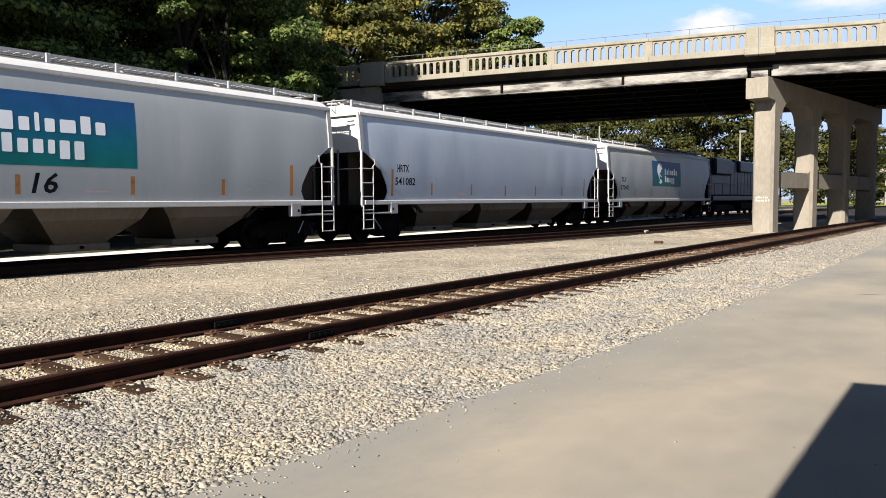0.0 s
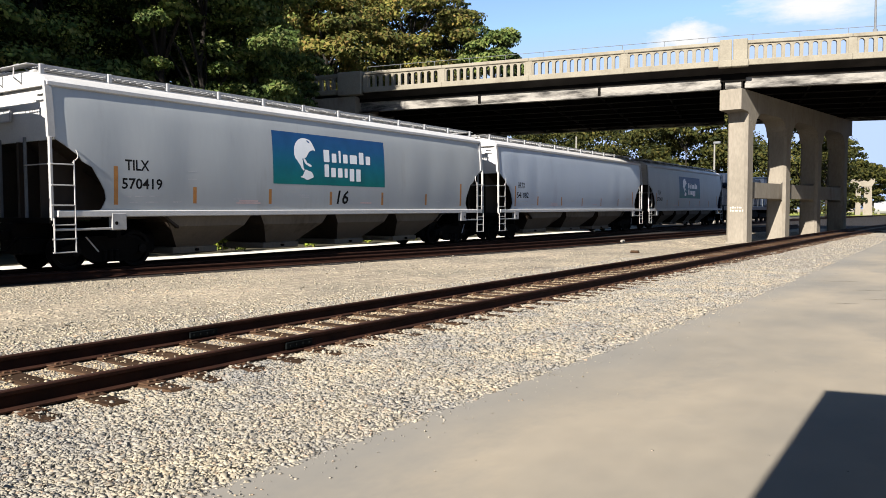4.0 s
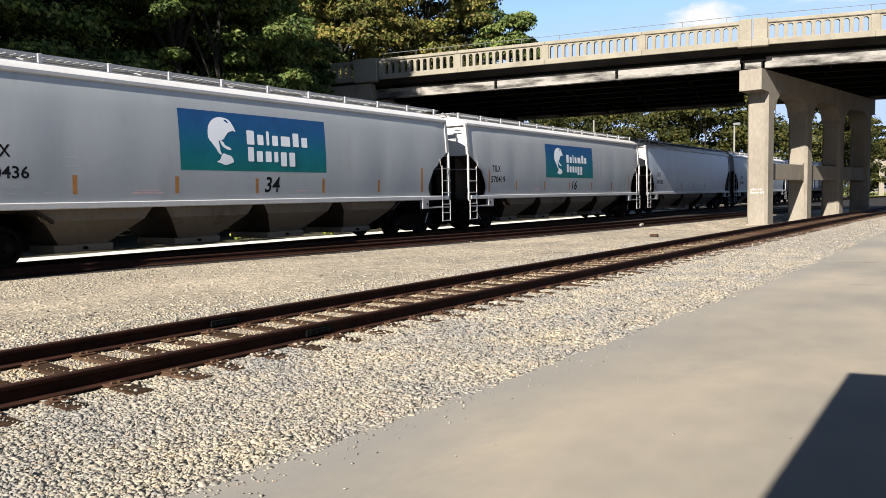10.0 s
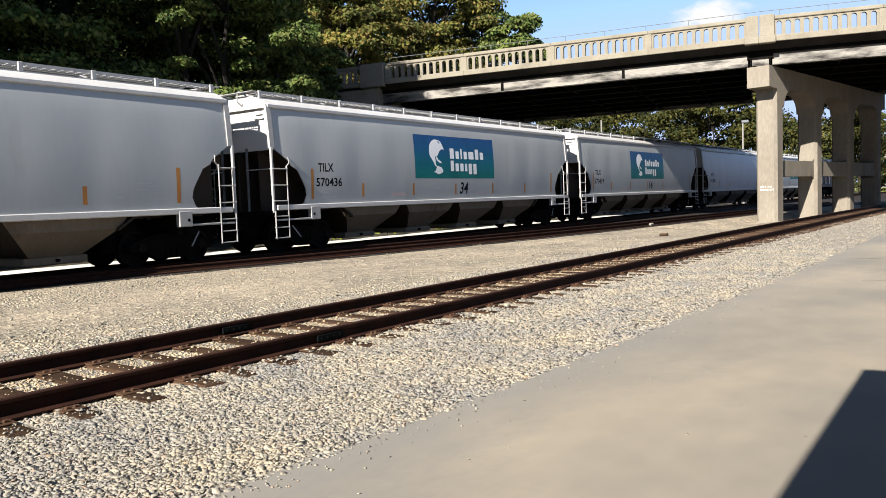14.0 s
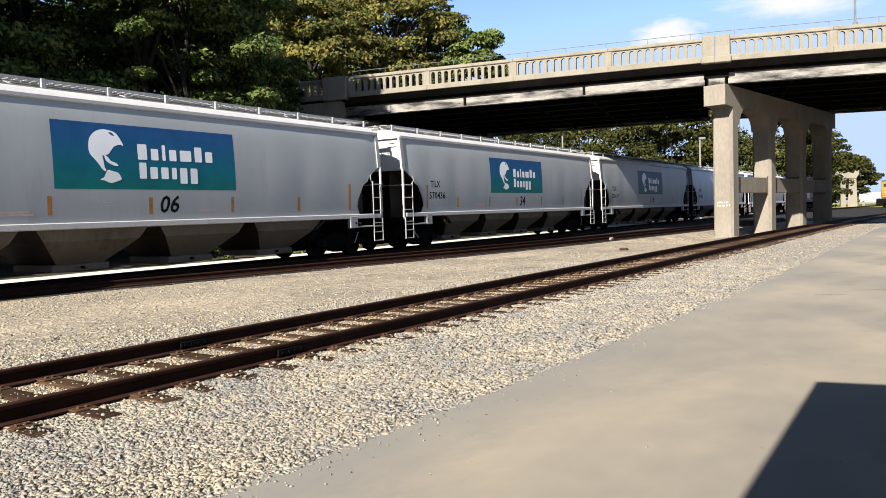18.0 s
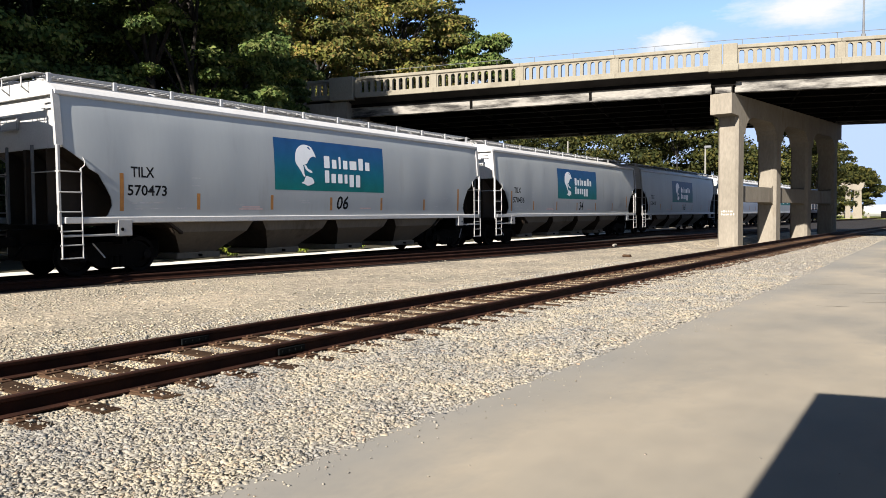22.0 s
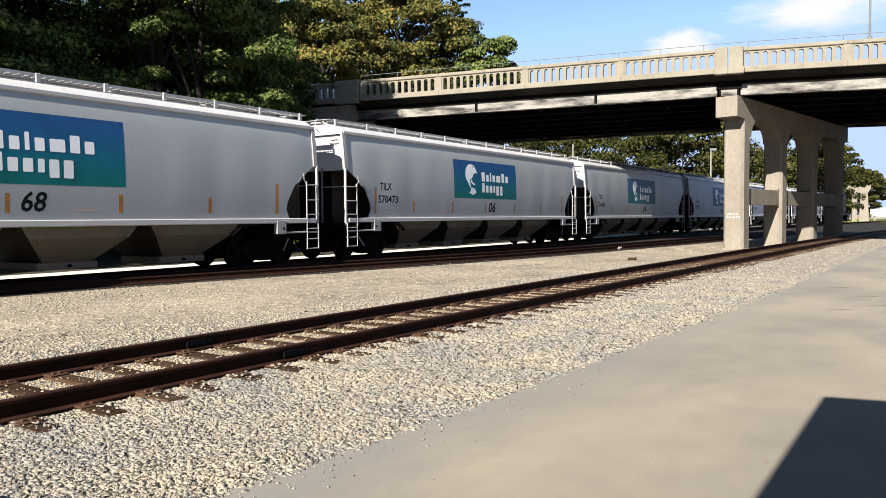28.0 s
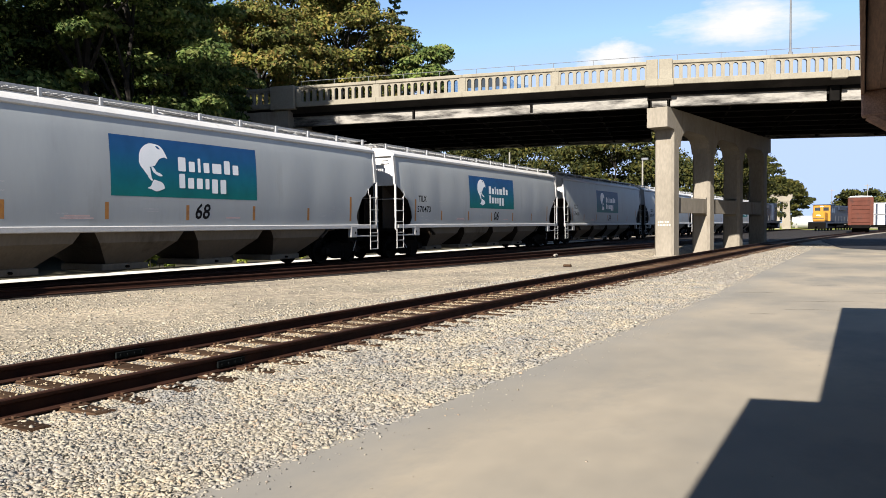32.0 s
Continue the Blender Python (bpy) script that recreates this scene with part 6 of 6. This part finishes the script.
# ---- distance ----
def build_far_things():
    far = make_loco("locomotive", "parked blue diesel engine with a yellow nose", M["loco_yellow"], "engines")
    far.matrix_basis = pose(-4.8, 160.4, 0.02, 0, 0, 167.5)
    for name, label, paint, m in (("boxcar", "parked brown-red boxcar with a ribbed end", M["box_red"], pose(-0.3, 131.5, -0.01, 0, 0, 0) @ Matrix.Diagonal((1.03, 1, 1.1, 1))),
                                  ("boxcar", "parked white boxcar with panelled sides", M["box_white"], pose(9.4, 150, -0.01, 0, 0, -86))):
        c = thing(name, label, "boxcar", "parked freight cars", at=m)
        part("body", Build().box(-1.5, 1.5, -8.0, 8.0, 1.0, 4.6, 0.06), paint, c)
        part("roof", Build().prism([(-1.52, 4.58), (1.52, 4.58), (1.3, 4.72), (0, 4.8), (-1.3, 4.72)], "y", -8.05, 8.05), M["steel"], c)
        for k in range(6):
            part("end_rib", Build().box(-1.4, 1.4, -8.07, -8.0, 1.35 + 0.55 * k, 1.55 + 0.55 * k, 0.02), paint, c)
        for s in (-1, 1):
            part("door", Build().box(s * 1.5, s * 1.57, -1.5, 1.5, 1.1, 4.4, 0.02), paint, c)
            for k in range(12):
                part("side_post", Build().box(s * 1.5, s * 1.56, -7.68 + 1.38 * k, -7.38 + 1.38 * k, 1.05, 4.55, 0.01), M["loco_blue"] if paint is M["box_white"] else paint, c)
            part("side_band", Build().box(s * 1.5, s * 1.57, -7.9, 7.9, 2.72, 2.9, 0.01), M["lamp_grey"] if paint is M["box_white"] else paint, c)
            part("ladder", Build().box(s * 1.1, s * 1.5, -8.1, -8.07, 1.0, 4.4, 0.01), paint, c)
        part("underframe", Build().box(-1.2, 1.2, -8.2, 8.2, 0.6, 1.0, 0.05), M["black"], c)
        for e in (-1, 1):
            part("truck", Build().box(-1.1, 1.1, e * 5.8 - 1.3, e * 5.8 + 1.3, 0.0, 0.75, 0.2), M["black"], c)
    # an old pier standing alone
    old = thing("old_bridge_pier", "pale concrete pier with two columns and a heavy cap", "bridge pier", kind="structure")
    m = pose(-16.3, 190, 0, 0, 0, 5)
    for x0, x1, w in ((-1.3, -0.3, 0.0), (0.35, 1.75, 0.25)):
        b = Build().hexa([tuple(m @ Vector(p)) for p in ((x0 - w, -0.7, -0.3), (x1 + w, -0.7, -0.3), (x1 + w, 0.7, -0.3), (x0 - w, 0.7, -0.3), (x0, -0.6, 6.2), (x1, -0.6, 6.2), (x1, 0.6, 6.2), (x0, 0.6, 6.2))])
        part("column", b, M["concrete"], old)
    b = Build().prism([(-2.4, 7.9), (-2.4, 7.2), (-1.3, 6.2), (1.75, 6.2), (2.3, 7.2), (2.3, 7.9)], "y", -0.75, 0.75)
    b.v = [tuple(m @ Vector(p)) for p in b.v]
    part("cap_beam", b, M["concrete"], old)
    shed = thing("white_tank", "low white storage tank beyond the grass", "tank", at=pose(-13.2, 215, 0))
    part("shell", Build().rod((-2.6, 0, 1.6), (2.6, 0, 1.6), 1.6, n=20), M["box_white"], shed)
    for x in (-1.6, 1.6):
        part("saddle", Build().box(x - 0.3, x + 0.3, -1.2, 1.2, 0, 0.7, 0.05), M["concrete"], shed)
    for x, y, top, head, lab in ((-32.9, 75, 9.15, None, "pale wooden pole beyond the bridge"), (-20.6, 82, 8.3, True, "yard lamp on a pale pole beyond the bridge"),
                                 (-7.5, 235, 10.5, False, "distant wooden utility pole"), (1.0, 230, 11.5, False, "distant wooden utility pole")):
        p = thing("pole", lab, "pole")
        part("shaft", Build().rod((x, y, -0.3), (x, y, top), 0.11, 0.08, 8), M["pole"], p)
        if head:
            part("lamp_head", Build().box(x - 0.1, x + 0.6, y - 0.15, y + 0.15, top - 0.05, top + 0.2, 0.04), M["lamp_grey"], p)
        elif head is False:
            part("cross_arm", Build().box(x - 0.7, x + 0.7, y - 0.05, y + 0.05, top - 0.5, top - 0.38, 0.01), M["pole"], p)


def cloud_mat(name, seed, lo):
    m = bpy.data.materials.new(name)
    m.use_nodes = True
    nt = m.node_tree
    nt.nodes.remove(nt.nodes["Principled BSDF"])
    tc = nt.nodes.new("ShaderNodeTexCoord")
    mp = nt.nodes.new("ShaderNodeMapping")
    mp.inputs["Location"].default_value = (seed, seed * 0.7, 0)
    nt.links.new(tc.outputs["Object"], mp.inputs[0])
    n = noise_node(nt, mp.outputs[0], 1.9, 9.0, 0.62)
    g = nt.nodes.new("ShaderNodeTexGradient")
    g.gradient_type = "SPHERICAL"
    nt.links.new(tc.outputs["Object"], g.inputs[0])
    add = nt.nodes.new("ShaderNodeMath")
    add.operation = "MULTIPLY_ADD"
    nt.links.new(g.outputs[1], add.inputs[0])
    add.inputs[1].default_value = 0.95
    sub = nt.nodes.new("ShaderNodeMath")
    sub.operation = "SUBTRACT"
    nt.links.new(n.outputs["Fac"], sub.inputs[0])
    sub.inputs[1].default_value = 0.50
    nt.links.new(sub.outputs[0], add.inputs[2])
    r = ramp(nt, [(lo, (0, 0, 0)), (min(1, lo + 0.45), (0.92, 0.92, 0.92))])
    nt.links.new(add.outputs[0], r.inputs[0])
    # the cloud's sunlit white is put in as a glow
    em = nt.nodes.new("ShaderNodeEmission")
    em.inputs["Color"].default_value = (1.0, 0.98, 0.96, 1)
    em.inputs["Strength"].default_value = 0.30
    tr = nt.nodes.new("ShaderNodeBsdfTransparent")
    mx = nt.nodes.new("ShaderNodeMixShader")
    nt.links.new(r.outputs[0], mx.inputs[0])
    nt.links.new(tr.outputs[0], mx.inputs[1])
    nt.links.new(em.outputs[0], mx.inputs[2])
    nt.links.new(mx.outputs[0], nt.nodes["Material Output"].inputs["Surface"])
    return m


def build_clouds():
    for k, (way, w, h, lo) in enumerate((((-0.2725, 0.9387, 0.207), 80, 36, 0.18), ((-0.130, 0.9642, 0.236), 175, 54, 0.25), ((0.03, 0.95, 0.29), 200, 60, 0.45))):
        p = Vector(way).normalized() * 1400
        me = Build().add([(-1, -1, 0), (1, -1, 0), (1, 1, 0), (-1, 1, 0)], [(0, 1, 2, 3)]).mesh("cloud")
        me.materials.append(cloud_mat("cloud_glow", 3.1 * k + 1.7, lo))
        ob = tagged(new("backdrop_cloud", me), "white fair-weather cloud far off, a glowing sheet", "cloud", kind="structure")
        ob.matrix_basis = Matrix.Translation(p) @ Vector(p).to_track_quat("-Z", "Y").to_matrix().to_4x4() @ Matrix.Diagonal((w, h, 1, 1))


# ---- the depot over the camera ----
def build_depot():
    d = thing("depot", "brick depot with a low wooden eave over the pavement", "building", kind="structure")
    part("wall", Build().box(2.6, 2.9, -24, 9.4, 0, 3.3), M["brick"], d)
    part("wall", Build().box(2.6, 9.0, 9.1, 9.4, 0, 3.3), M["brick"], d)
    part("wall", Build().box(2.6, 9.0, -24, -23.7, 0, 3.3), M["brick"], d)
    for x0, y0, y1 in ((-0.59, -25.0, 1.78), (-0.035, 1.78, 10.4)):
        part("fascia", Build().box(x0, x0 + 0.04, y0, y1, 3.05, 3.30, 0.006), M["wood"], d, "weathered brown fascia board")
        part("fascia", Build().box(x0 + 0.04, 9.2, y1 - 0.04, y1, 3.05, 3.32, 0.006), M["wood"], d)
        x = x0 + 0.05
        k = 0
        while x < 2.55:
            part("soffit_board", Build().box(x, x + 0.138, y0, y1 - 0.05, 3.10 + 0.004 * (k % 2), 3.13), M["wood"], d)
            x += 0.142
            k += 1
        part("roof_deck", Build().hexa([(x0, y0, 3.2), (9.6, y0, 3.2), (9.6, y1, 3.2), (x0, y1, 3.2), (x0, y0, 3.32), (9.6, y0, 4.6), (9.6, y1, 4.6), (x0, y1, 3.32)]), M["roofing"], d)
    # the last bracket under the eave
    br = Build()
    br.box(-0.03, 0.30, 10.05, 10.25, 2.80, 3.10, 0.02)
    pts = [(0.06 + 0.40 * math.sin(a), 10.15, 2.84 - 0.26 * math.sin(a)) for a in np.linspace(0, 1.2, 6)]
    br.tube(pts, 0.09, 8)
    br.box(0.28, 2.6, 10.06, 10.24, 2.90, 3.09, 0.02)
    part("bracket", br, M["wood"], d, "rounded wooden bracket under the eave")


# ---- what moves ----
def motions():
    for car, off, reach in TRAIN:
        walk(car, [(t, on_track(run(t) + off, reach)) for t in range(33)])
        for ws in [o for o in car.children_recursive if o.name.startswith("wheelset")]:
            home = ws.matrix_basis.translation.copy()
            start = run(0)
            walk(ws, [(0.25 * k, pose(home.x, home.y, home.z, -math.degrees((run(0.25 * k) - start) / 0.46), 0, 0)) for k in range(129)])
    yaw = math.degrees(math.atan2(-BU.x, BU.y))
    for auto, t0, u0, speed in AUTOS:
        begin = t0 - (u0 + 62) / speed
        rows = []
        for t in [0, max(0.5, begin - 1.0), begin, begin + 1.5, (begin + 1.5 + 32) / 2, 32.0]:
            if rows and t <= rows[-1][0]:
                continue
            u = -62 if t <= begin else u0 + speed * (t - t0)
            z = 8.19 + (0.009 * abs(u) if u < -19 else 0.0)
            rows.append((t, pose(*on_bridge(u, 4.2, z), 0, 0, yaw)))
        walk(auto, rows)


build_ground()
build_far_things()
build_clouds()
build_train()
build_autos()
build_bridge()
build_depot()
build_trees()
build_track("main_track", "dark main track under the train", main_x, -40, 205, -5, 60, 1.0, -0.002, 0)
build_track("turnout_track", "dark rusty track that branches off the main line", turnout_x, 6, 74, 10, 60, 1.0, -0.004, 0)
build_track("siding_track", "empty rusty track with wooden ties in pale ballast", siding_x, -26, 150, -1.5, 62, 1.0, 0.014, 26)
washed_edge(M["pavement"])
stone_mat(M["stone"])
stone_mat(M["tan_stone"])
stone_mat(M["yard_stone"])
build_stones()
motions()
